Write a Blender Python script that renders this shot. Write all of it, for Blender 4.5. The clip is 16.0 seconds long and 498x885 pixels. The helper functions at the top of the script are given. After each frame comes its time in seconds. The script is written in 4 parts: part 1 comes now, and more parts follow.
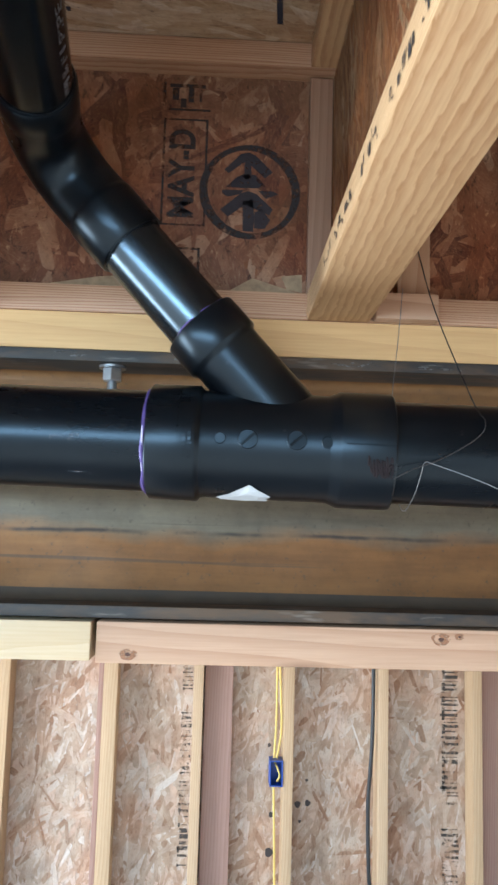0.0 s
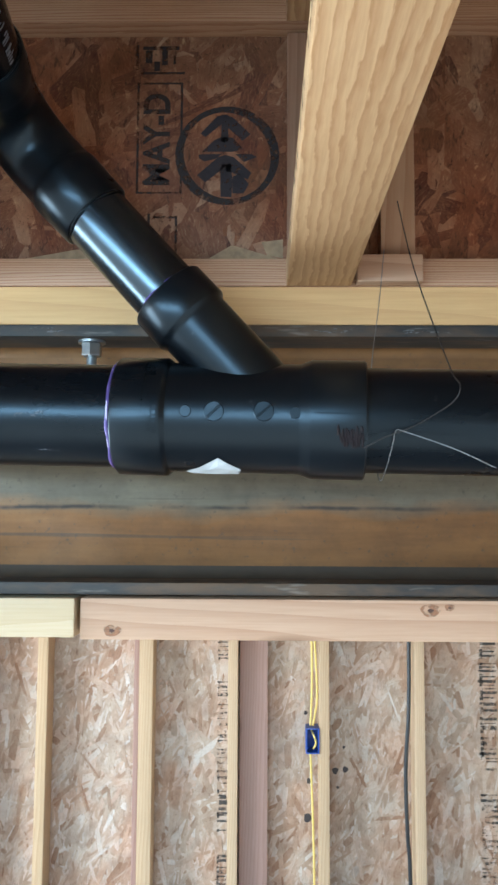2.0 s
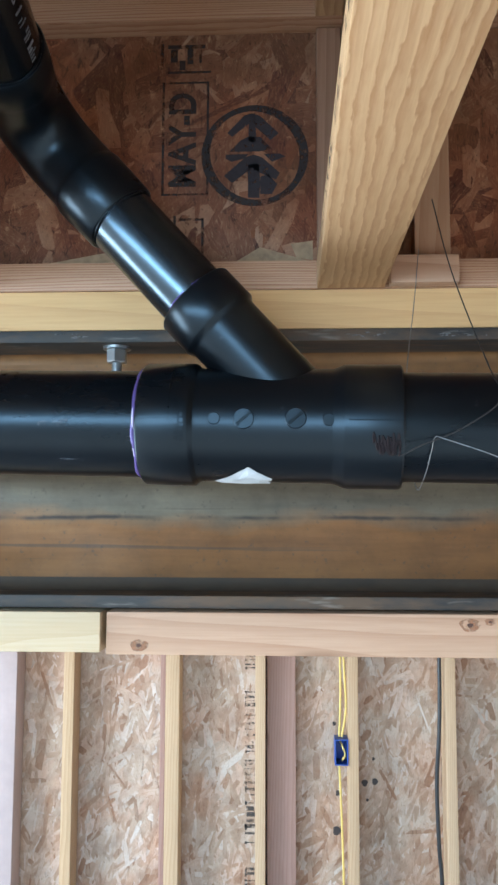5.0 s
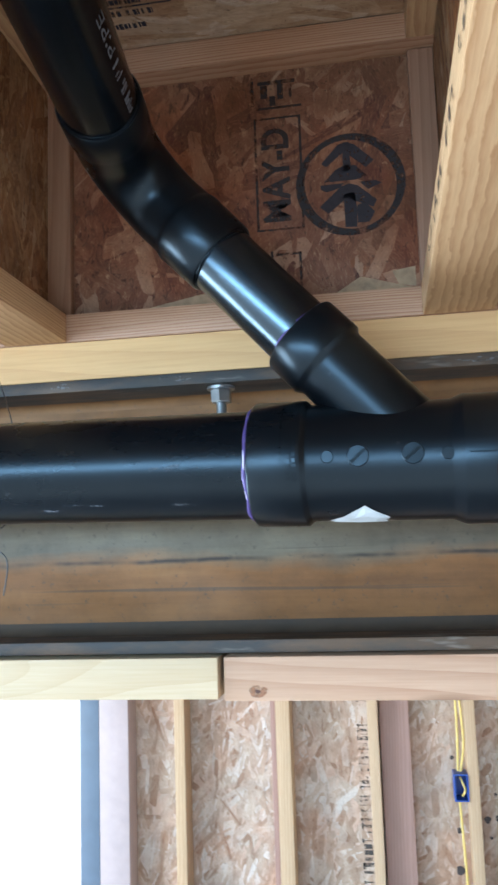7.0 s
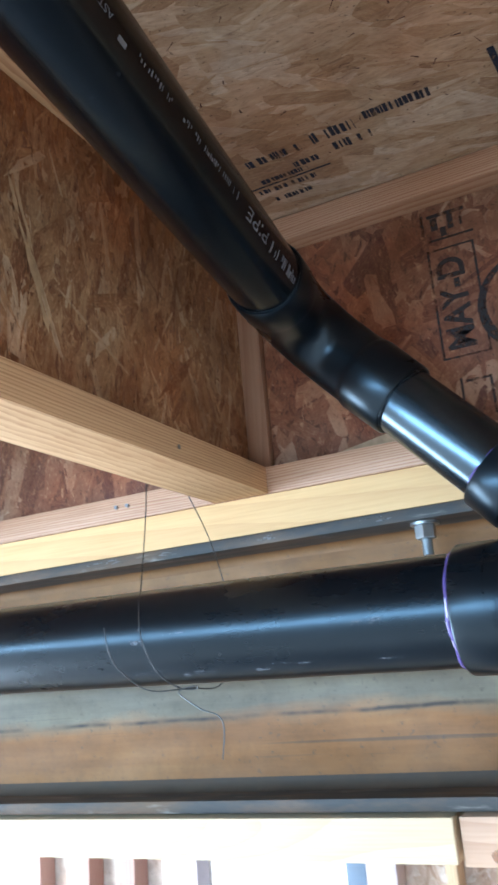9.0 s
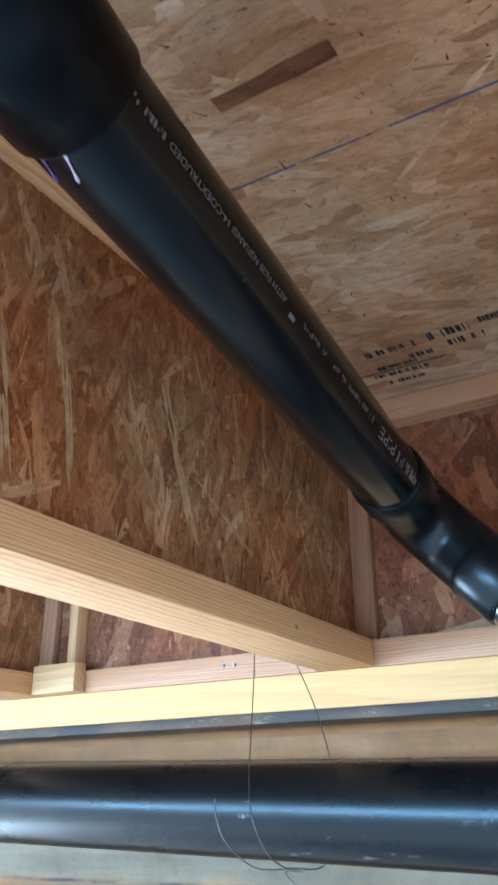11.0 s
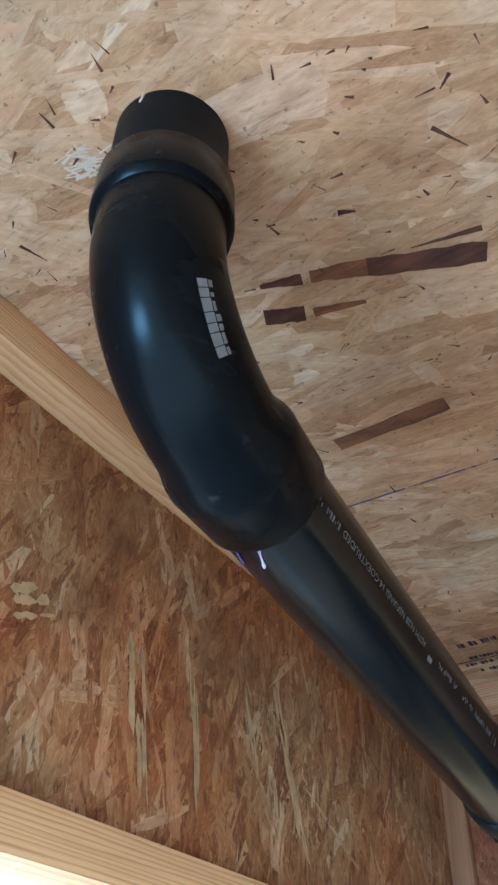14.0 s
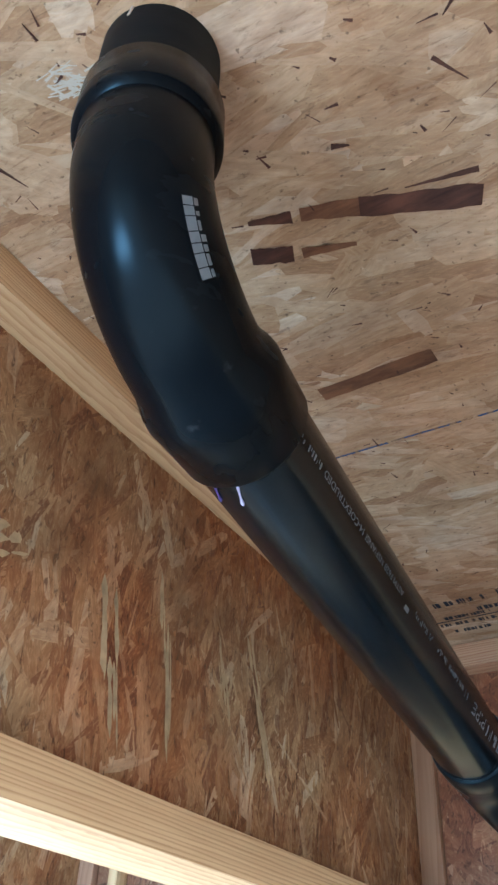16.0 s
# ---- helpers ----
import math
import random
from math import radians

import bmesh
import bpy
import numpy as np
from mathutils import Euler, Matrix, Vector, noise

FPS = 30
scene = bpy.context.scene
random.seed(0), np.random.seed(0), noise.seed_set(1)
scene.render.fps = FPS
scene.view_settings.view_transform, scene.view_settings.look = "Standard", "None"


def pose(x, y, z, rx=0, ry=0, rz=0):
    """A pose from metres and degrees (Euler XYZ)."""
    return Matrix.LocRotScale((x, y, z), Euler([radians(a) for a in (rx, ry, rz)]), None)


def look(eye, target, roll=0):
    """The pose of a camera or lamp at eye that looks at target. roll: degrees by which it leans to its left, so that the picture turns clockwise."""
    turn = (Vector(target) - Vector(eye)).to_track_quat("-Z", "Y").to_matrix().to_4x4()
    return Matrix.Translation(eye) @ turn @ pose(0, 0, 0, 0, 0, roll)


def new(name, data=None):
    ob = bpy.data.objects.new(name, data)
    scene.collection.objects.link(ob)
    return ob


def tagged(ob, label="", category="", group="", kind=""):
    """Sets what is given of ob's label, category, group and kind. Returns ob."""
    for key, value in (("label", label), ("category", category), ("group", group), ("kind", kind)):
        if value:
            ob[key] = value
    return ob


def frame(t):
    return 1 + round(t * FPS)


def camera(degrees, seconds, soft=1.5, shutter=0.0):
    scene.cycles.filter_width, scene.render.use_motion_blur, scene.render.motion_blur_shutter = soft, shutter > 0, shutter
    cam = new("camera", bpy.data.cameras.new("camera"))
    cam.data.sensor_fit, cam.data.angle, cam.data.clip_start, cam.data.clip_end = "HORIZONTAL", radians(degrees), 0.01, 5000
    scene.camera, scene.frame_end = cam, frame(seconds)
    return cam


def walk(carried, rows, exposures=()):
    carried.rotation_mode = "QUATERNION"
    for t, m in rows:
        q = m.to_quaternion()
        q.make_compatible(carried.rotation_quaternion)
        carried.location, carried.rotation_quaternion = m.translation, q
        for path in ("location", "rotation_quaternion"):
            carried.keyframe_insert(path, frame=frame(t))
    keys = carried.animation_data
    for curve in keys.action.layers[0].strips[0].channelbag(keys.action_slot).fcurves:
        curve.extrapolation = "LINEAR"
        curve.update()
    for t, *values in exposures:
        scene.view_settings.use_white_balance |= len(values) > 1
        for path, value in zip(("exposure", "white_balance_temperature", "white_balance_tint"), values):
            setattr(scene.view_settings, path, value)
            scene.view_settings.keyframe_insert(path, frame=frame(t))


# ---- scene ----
cam = camera(33.8, 16.0, soft=2.6, shutter=0.5)
PATH = [
    (0, (-0.063, -0.125, 2.066), (0.019, 1.857, 2.322), 1.6),
    (0.5, (-0.055, -0.098, 2.071), (0.063, 1.884, 2.315), 0.3),
    (1, (-0.027, -0.098, 2.071), (0.073, 1.887, 2.295), -0.1),
    (1.5, (0.0, -0.116, 2.071), (0.036, 1.874, 2.273), 0.1),
    (2, (0.002, -0.11, 2.071), (-0.031, 1.881, 2.251), 0.3),
    (2.5, (0.001, -0.1, 2.068), (-0.067, 1.892, 2.234), 0.3),
    (3, (0.003, -0.09, 2.065), (-0.069, 1.902, 2.229), 0.3),
    (5.3, (-0.007, -0.082, 2.075), (-0.111, 1.904, 2.288), 0.1),
    (5.5, (-0.009, -0.072, 2.069), (-0.134, 1.912, 2.293), -0.1),
    (6, (0.004, -0.081, 2.076), (-0.183, 1.897, 2.303), -0.2),
    (6.5, (0.0, -0.091, 2.09), (-0.261, 1.877, 2.334), -0.9),
    (7, (-0.02, -0.069, 2.087), (-0.336, 1.888, 2.35), -1.9),
    (7.5, (-0.014, -0.082, 2.108), (-0.475, 1.835, 2.439), -3.0),
    (8, (0.014, -0.089, 2.13), (-0.614, 1.756, 2.581), -2.7),
    (8.5, (0.019, -0.09, 2.129), (-0.705, 1.703, 2.64), -3.7),
    (9, (0.02, -0.064, 2.12), (-0.812, 1.671, 2.667), -4.9),
    (9.2, (0.025, -0.06, 2.122), (-0.847, 1.646, 2.694), -4.6),
    (11.3, (0.02, -0.151, 2.171), (-0.925, 1.4, 3.009), -0.4),
    (11.5, (0.021, -0.157, 2.172), (-0.931, 1.374, 3.038), -0.9),
    (12, (0.008, -0.175, 2.187), (-0.942, 1.294, 3.157), -0.6),
    (12.5, (0.012, -0.194, 2.203), (-0.923, 1.213, 3.274), -0.0),
    (13, (0.008, -0.208, 2.209), (-0.901, 1.13, 3.385), 0.9),
    (13.5, (0.007, -0.219, 2.208), (-0.878, 1.074, 3.45), 1.8),
    (14, (0.003, -0.226, 2.206), (-0.867, 1.054, 3.473), 1.9),
    (14.5, (-0.002, -0.228, 2.206), (-0.862, 1.058, 3.474), 1.9),
    (15, (-0.002, -0.221, 2.203), (-0.858, 1.084, 3.454), 2.0),
    (15.5, (-0.006, -0.215, 2.202), (-0.865, 1.115, 3.424), 2.6),
    (16, (-0.006, -0.21, 2.201), (-0.864, 1.134, 3.408), 2.8),
]
EXPOSURES = [(0.0, 0.88, 6250, 7), (2.0, 0.86, 6050, 2), (5.0, 0.80, 5950, 4), (7.5, 0.96, 5700, 4), (8.5, 1.20, 5550, 4), (12.0, 1.54, 5500, 1), (14.5, 1.82, 5150, -4), (16.0, 1.82, 5150, -4)]
walk(cam, [(t, look(eye, target, roll)) for t, eye, target, roll in PATH], EXPOSURES)

# ---- light ----
world = bpy.data.worlds.new("sky")
scene.world = world
world.use_nodes = True
wn = world.node_tree
wn.nodes.clear()
w_out = wn.nodes.new("ShaderNodeOutputWorld")
w_bg = wn.nodes.new("ShaderNodeBackground")
w_sky = wn.nodes.new("ShaderNodeTexSky")
w_sky.sky_type, w_sky.sun_disc = "NISHITA", False
w_sky.sun_elevation, w_sky.sun_rotation = radians(69), radians(233)
w_bg.inputs["Strength"].default_value = 0.15
wn.links.new(w_sky.outputs[0], w_bg.inputs[0])
wn.links.new(w_bg.outputs[0], w_out.inputs[0])
sun_data = bpy.data.lights.new("sun", "SUN")
sun_data.energy, sun_data.angle, sun_data.color = 5.0, radians(0.6), (1.0, 0.97, 0.92)
sun = new("sun", sun_data)
sun.matrix_world = look((-2.4, -1.8, 8.0), (0.0, 0.0, 0.0))


def area_light(name, place, target, width, height, watts, colour):
    """A rectangular area lamp at place that faces target."""
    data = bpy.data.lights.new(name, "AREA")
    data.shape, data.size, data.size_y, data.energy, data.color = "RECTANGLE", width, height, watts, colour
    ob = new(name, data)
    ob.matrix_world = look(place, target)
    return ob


# sky light that fills the wide west opening
area_light("west_daylight", (-2.96, 0.85, 1.35), (0.0, 0.85, 1.40), 1.85, 1.55, 115, (0.80, 0.90, 1.0))
# unseen strip lamp added to put the long highlight on the drain pipe
area_light("south_west_daylight", (-1.25, -0.75, 2.185), (-1.2, 0.6, 2.17), 2.1, 0.17, 22.0, (0.56, 0.78, 1.0))

# ---- materials ----
def aged(c):
    """Dry timber tone: a little less yellow."""
    return (c[0] * 0.93, c[1] * 1.03, min(1.0, c[2] * 1.26 + 0.006))


def dry(c):
    return (c[0] * 0.99, c[1], min(1.0, c[2] * 1.12))


class Mat:
    """A node material with a short way of adding nodes."""

    def __init__(self, name, rough=0.5, metal=0.0, spec=0.5):
        self.m = bpy.data.materials.new(name)
        self.m.use_nodes = True
        self.t = self.m.node_tree
        self.b = self.t.nodes["Principled BSDF"]
        self.b.inputs["Roughness"].default_value = rough
        self.b.inputs["Metallic"].default_value = metal
        self.b.inputs["Specular IOR Level"].default_value = spec

    def node(self, kind, **sets):
        n = self.t.nodes.new("ShaderNode" + kind)
        for k, v in sets.items():
            if k in n.inputs:
                self.plug(v, n.inputs[k])
            else:
                for i in n.inputs:
                    if i.name.replace(" ", "_") == k:
                        self.plug(v, i)
                        break
        return n

    def plug(self, v, socket):
        if isinstance(v, bpy.types.NodeSocket):
            self.t.links.new(v, socket)
        else:
            socket.default_value = v

    def coords(self, which="Object", scale=(1, 1, 1), loc=(0, 0, 0)):
        c = self.t.nodes.new("ShaderNodeTexCoord")
        mp = self.node("Mapping", Vector=c.outputs[which], Scale=scale)
        self.plug(loc, mp.inputs["Location"])
        return mp.outputs[0]

    def noise(self, vec, scale=5.0, detail=4.0, rough=0.55, dist=0.0):
        n = self.node("TexNoise", Vector=vec, Scale=scale, Detail=detail, Roughness=rough, Distortion=dist)
        return n.outputs["Fac"]

    def ramp(self, fac, stops):
        r = self.node("ValToRGB", Fac=fac)
        e = r.color_ramp.elements
        while len(e) < len(stops):
            e.new(0.5)
        for k, (p, c) in enumerate(stops):
            e[k].position, e[k].color = p, (*c, 1.0) if len(c) == 3 else c
        return r.outputs["Color"]

    def mix(self, fac, a, b, mode="MIX"):
        n = self.t.nodes.new("ShaderNodeMix")
        n.data_type, n.blend_type = "RGBA", mode
        self.plug(fac, n.inputs[0])
        self.plug(a if not isinstance(a, tuple) or len(a) == 4 else (*a, 1.0), n.inputs[6])
        self.plug(b if not isinstance(b, tuple) or len(b) == 4 else (*b, 1.0), n.inputs[7])
        return n.outputs[2]

    def math(self, op, a, b=0.0, c=0.0):
        n = self.t.nodes.new("ShaderNodeMath")
        n.operation = op
        self.plug(a, n.inputs[0])
        self.plug(b, n.inputs[1])
        self.plug(c, n.inputs[2])
        return n.outputs[0]

    def remap(self, v, a, b, c, d):
        n = self.node("MapRange", Value=v)
        for k, x in enumerate((a, b, c, d)):
            n.inputs[k + 1].default_value = x
        return n.outputs[0]

    def bump(self, height, strength=0.3, dist=0.001):
        n = self.node("Bump", Height=height, Strength=strength, Distance=dist)
        self.t.links.new(n.outputs[0], self.b.inputs["Normal"])

    def base(self, c):
        self.plug(c if not isinstance(c, tuple) or len(c) == 4 else (*c, 1.0), self.b.inputs["Base Color"])

    def rough(self, v):
        self.plug(v, self.b.inputs["Roughness"])

    def rand(self):
        return self.node("ObjectInfo").outputs["Random"]


def plain(name, colour, rough=0.5, metal=0.0, speck=0.12, scale=60):
    """One colour with faint two-scale mottling."""
    k = Mat(name, rough, metal)
    v = k.coords()
    n = k.math("ADD", k.math("MULTIPLY", k.noise(v, scale, 3), 0.5), k.math("MULTIPLY", k.noise(v, scale / 8, 2), 0.5))
    k.base(k.mix(k.remap(n, 0.3, 0.7, 0.0, 1.0), tuple(c * (1 - speck) for c in colour), tuple(min(1, c * (1 + speck)) for c in colour)))
    k.rough(k.remap(n, 0.3, 0.7, rough * 0.85, min(1, rough * 1.15)))
    k.bump(k.noise(v, scale * 4, 3), 0.12, 0.0006)
    return k.m


def lumber(name, light, dark, rings=150.0, rough=0.62, knots=True, contrast=0.6):
    """Sawn softwood: growth rings round an off-centre pith that runs along the board's local X."""
    light, dark = dry(light), dry(dark)
    k = Mat(name, rough, 0.0, 0.3)
    rnd = k.rand()
    wob = k.noise(k.coords(scale=(1.6, 8, 8)), 1.0, 2)
    c = k.coords()
    sep = k.node("SeparateXYZ", Vector=c)
    x, y, z = sep.outputs
    off = k.math("MULTIPLY", k.math("SUBTRACT", rnd, 0.5), 0.12)
    yy = k.math("ADD", y, off)
    zz = k.math("ADD", k.math("ADD", z, 0.045), k.math("MULTIPLY", x, 0.03))
    r = k.math("SQRT", k.math("ADD", k.math("MULTIPLY", yy, yy), k.math("MULTIPLY", zz, zz)))
    r = k.math("ADD", r, k.math("MULTIPLY", wob, 0.022))
    saw = k.math("FRACT", k.math("MULTIPLY", r, rings))
    late = k.math("POWER", saw, 2.2)
    fibre = k.noise(k.coords(scale=(14, 420, 420)), 1.0, 4, 0.6)
    blotch = k.noise(k.coords(scale=(2.0, 14, 14)), 1.0, 3)
    col = k.mix(k.math("MULTIPLY", late, contrast), light, dark)
    col = k.mix(k.remap(fibre, 0.35, 0.7, 0.0, 0.35), col, dark)
    col = k.mix(k.remap(blotch, 0.4, 0.75, 0.0, 0.35), col, tuple(a * 0.72 for a in light))
    hue = k.node("HueSaturation", Color=col, Value=k.remap(rnd, 0, 1, 0.88, 1.08), Saturation=k.remap(rnd, 0, 1, 1.05, 0.92))
    col = hue.outputs[0]
    if knots:
        vor = k.node("TexVoronoi", Vector=k.coords(scale=(3.2, 9, 9)), Scale=1.0)
        kn = k.remap(vor.outputs["Distance"], 0.06, 0.13, 1.0, 0.0)
        col = k.mix(k.math("MULTIPLY", kn, 0.7), col, tuple(a * 0.4 for a in dark))
    k.base(col)
    k.rough(k.remap(fibre, 0.3, 0.7, rough * 0.9, rough * 1.15))
    k.bump(k.math("ADD", fibre, k.math("MULTIPLY", late, 0.4)), 0.35, 0.0007)
    return k.m


def veneer(name, light, dark, ply=360.0, band=92.0):
    """Laminated veneer: broad rotary-cut figure on the wide faces, thin plies along the edges (local Z)."""
    light, dark = dry(light), dry(dark)
    k = Mat(name, 0.55, 0.0, 0.35)
    rnd = k.rand()
    shift = k.math("MULTIPLY", rnd, 7.0)
    c = k.coords()
    sep = k.node("SeparateXYZ", Vector=c)
    x, y, z = sep.outputs
    cv = k.node("CombineXYZ", X=k.math("ADD", k.math("MULTIPLY", x, 2.6), shift), Y=k.math("MULTIPLY", y, 12.0), Z=0.0).outputs[0]
    warp = k.noise(cv, 1.0, 3, 0.6)
    zig = k.noise(k.node("CombineXYZ", X=k.math("ADD", k.math("MULTIPLY", x, 34.0), shift), Y=k.math("MULTIPLY", y, 260.0), Z=0.0).outputs[0], 1.0, 3, 0.6)
    ph = k.math("ADD", k.math("ADD", k.math("MULTIPLY", y, band), k.math("MULTIPLY", warp, 3.4)), k.math("MULTIPLY", zig, 1.1))
    wave = k.math("FRACT", ph)
    fig = k.math("POWER", wave, 1.8)
    fig = k.math("MULTIPLY", fig, k.remap(wave, 0.9, 1.0, 1.0, 0.0))
    fibre = k.noise(k.coords(scale=(10, 380, 380)), 1.0, 4, 0.62)
    col = k.mix(k.math("MULTIPLY", fig, 0.95), light, dark)
    lam = k.math("FRACT", k.math("ADD", k.math("MULTIPLY", z, ply), k.math("MULTIPLY", k.noise(k.coords(scale=(3, 70, 90)), 1.0, 3), 3.2)))
    tc = k.t.nodes.new("ShaderNodeTexCoord")
    side = k.math("ABSOLUTE", k.node("SeparateXYZ", Vector=tc.outputs["Normal"]).outputs[1])
    edge_col = k.mix(k.remap(lam, 0.55, 0.95, 0.0, 0.75), light, tuple(a * 0.85 for a in dark))
    col = k.mix(k.remap(side, 0.5, 0.8, 0.0, 1.0), col, edge_col)
    col = k.mix(k.remap(fibre, 0.38, 0.72, 0.0, 0.4), col, dark)
    k.base(col)
    k.bump(k.math("ADD", fibre, k.math("MULTIPLY", lam, 0.3)), 0.3, 0.0006)
    return k.m


def strand_board(name, stops, grain=0.35, rough=0.6, stain=0.42, run=(20, 130, 130), blend=0.55):
    """Wood strands: one tone for each strand, with grain along it."""
    stops = [(p, aged(c)) for p, c in stops]
    k = Mat(name, rough, 0.0, 0.35)
    isl = k.node("NewGeometry").outputs["Random Per Island"]
    col = k.ramp(isl, stops)
    isl2 = k.math("FRACT", k.math("MULTIPLY", isl, 37.7))
    uv = k.coords("UV", scale=(2.2, 1, 1))
    sx = k.node("SeparateXYZ", Vector=uv)
    vec = k.node("CombineXYZ", X=sx.outputs[0], Y=k.math("MULTIPLY", sx.outputs[1], 9.0), Z=k.math("MULTIPLY", isl, 91.0)).outputs[0]
    fine = k.noise(vec, 1.0, 4, 0.65, 0.4)
    col = k.mix(k.remap(fine, 0.32, 0.72, 0.0, grain), col, (0.16, 0.075, 0.028))
    col = k.mix(k.remap(k.noise(vec, 2.6, 2), 0.5, 0.8, 0.0, grain * 0.7), col, (0.70, 0.50, 0.29))
    # fibres and torn wood that run across strand edges
    fib = k.noise(k.coords(scale=run), 1.0, 6, 0.68, 1.6)
    tones = k.ramp(fib, [(0.30, stops[0][1]), (0.42, stops[1][1]), (0.52, stops[2][1]), (0.62, stops[3][1]), (0.74, stops[4][1])])
    col = k.mix(k.remap(k.noise(k.coords(), 14.0, 4, 0.6), 0.35, 0.65, blend * 0.45, min(1.0, blend * 1.4)), col, tones)
    fleck = k.noise(k.coords(scale=tuple(q * 3.4 for q in run), loc=(0.7, 0.3, 0.1)), 1.0, 4, 0.7, 0.8)
    col = k.mix(k.remap(fleck, 0.57, 0.67, 0.0, stain), col, k.mix(1.0, col, (0.24, 0.17, 0.14), "MULTIPLY"))
    col = k.mix(k.remap(fleck, 0.40, 0.30, 0.0, stain * 0.5), col, (0.66, 0.48, 0.29))
    patch = k.noise(k.coords(), 6.0, 4)
    col = k.mix(k.remap(patch, 0.40, 0.62, 0.0, stain), col, k.mix(1.0, col, (1.0, 0.62, 0.42), "MULTIPLY"))
    blot = k.noise(k.coords(), 21.0, 5, 0.65)
    col = k.mix(k.remap(blot, 0.46, 0.66, 0.0, stain * 0.8), col, k.mix(1.0, col, (0.55, 0.42, 0.36), "MULTIPLY"))
    dirt = k.noise(k.coords(), 11.0, 4)
    col = k.mix(k.remap(dirt, 0.5, 0.72, 0.0, stain * 0.75), col, (0.12, 0.055, 0.022))
    speck = k.noise(k.coords(), 260.0, 2)
    col = k.mix(k.remap(speck, 0.66, 0.74, 0.0, 0.6), col, (0.05, 0.025, 0.012))
    k.base(col)
    k.rough(k.remap(isl2, 0, 1, rough * 0.75, min(1.0, rough * 1.25)))
    k.bump(fine, 0.5, 0.0007)
    return k.m


def abs_plastic(name, rough=0.30, spec=0.31):
    k = Mat(name, rough, 0.0, spec)
    k.b.inputs["Specular Tint"].default_value = (0.62, 0.83, 1.0, 1.0)
    v = k.coords()
    scuff = k.noise(k.coords(scale=(7, 7, 22)), 1.0, 5, 0.65)
    dust = k.noise(v, 85.0, 3, 0.6)
    col = k.mix(k.remap(scuff, 0.56, 0.78, 0.0, 0.45), (0.0030, 0.0036, 0.0048), (0.009, 0.011, 0.014))
    col = k.mix(k.remap(dust, 0.68, 0.78, 0.0, 0.3), col, (0.06, 0.06, 0.065))
    k.base(col)
    k.rough(k.remap(scuff, 0.3, 0.75, rough * 0.92, rough * 1.2))
    k.bump(k.math("ADD", k.math("MULTIPLY", k.noise(v, 24.0, 2), 0.7), k.math("MULTIPLY", dust, 0.12)), 0.03, 0.002)
    return k.m


def steel_web():
    k = Mat("rusted_steel", 0.62, 0.25, 0.4)
    c = k.coords()
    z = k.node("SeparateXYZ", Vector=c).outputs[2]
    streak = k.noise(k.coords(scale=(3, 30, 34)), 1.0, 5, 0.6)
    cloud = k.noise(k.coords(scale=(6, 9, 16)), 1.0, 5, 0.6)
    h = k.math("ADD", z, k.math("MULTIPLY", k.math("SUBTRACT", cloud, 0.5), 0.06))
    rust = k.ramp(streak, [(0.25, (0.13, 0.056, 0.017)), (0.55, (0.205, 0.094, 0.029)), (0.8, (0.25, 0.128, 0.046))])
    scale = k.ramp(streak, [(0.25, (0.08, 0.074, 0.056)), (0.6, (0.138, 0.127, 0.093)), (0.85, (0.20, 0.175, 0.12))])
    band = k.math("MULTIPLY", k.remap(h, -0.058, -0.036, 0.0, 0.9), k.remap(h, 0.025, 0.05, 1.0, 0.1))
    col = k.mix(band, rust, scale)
    pit = k.noise(c, 190.0, 3)
    col = k.mix(k.remap(pit, 0.62, 0.75, 0.0, 0.5), col, (0.05, 0.045, 0.04))
    line = k.noise(k.coords(scale=(2.2, 40, 110)), 1.0, 3)
    col = k.mix(k.remap(line, 0.66, 0.74, 0.0, 0.55), col, (0.045, 0.04, 0.034))
    # broken dark roll mark where the scale ends
    off = k.math("ABSOLUTE", k.math("ADD", z, k.math("ADD", k.math("MULTIPLY", k.math("SUBTRACT", k.noise(k.coords(scale=(9, 1, 1)), 1.0, 4), 0.5), 0.007), 0.047)))
    mark = k.math("MULTIPLY", k.remap(off, 0.0006, 0.0032, 1.0, 0.0), k.remap(k.noise(k.coords(scale=(7, 1, 1), loc=(3.1, 0, 0)), 1.0, 4, 0.65), 0.42, 0.58, 0.0, 0.85))
    col = k.mix(mark, col, (0.022, 0.021, 0.02))
    mott = k.noise(k.coords(scale=(26, 26, 26)), 1.0, 5, 0.7)
    col = k.mix(k.remap(mott, 0.42, 0.7, 0.0, 0.5), col, k.mix(1.0, col, (0.55, 0.56, 0.6), "MULTIPLY"))
    k.base(col)
    k.rough(k.remap(cloud, 0.3, 0.7, 0.5, 0.75))
    k.bump(k.math("ADD", pit, streak), 0.2, 0.0008)
    return k.m


def steel_flange():
    k = Mat("mill_scale_steel", 0.6, 0.3, 0.45)
    streak = k.noise(k.coords(scale=(5, 50, 50)), 1.0, 5, 0.6)
    col = k.ramp(streak, [(0.3, (0.022, 0.022, 0.023)), (0.55, (0.050, 0.048, 0.046)), (0.8, (0.10, 0.085, 0.065))])
    rusty = k.noise(k.coords(scale=(9, 40, 40), loc=(1.7, 0, 0)), 1.0, 5, 0.65)
    col = k.mix(k.remap(rusty, 0.44, 0.62, 0.0, 0.75), col, (0.125, 0.078, 0.046))
    rub = k.noise(k.coords(scale=(16, 60, 90)), 1.0, 3, 0.6)
    col = k.mix(k.remap(rub, 0.60, 0.74, 0.0, 0.7), col, (0.30, 0.275, 0.24))
    k.base(col)
    k.rough(k.remap(streak, 0.3, 0.7, 0.5, 0.75))
    k.bump(streak, 0.2, 0.0008)
    return k.m


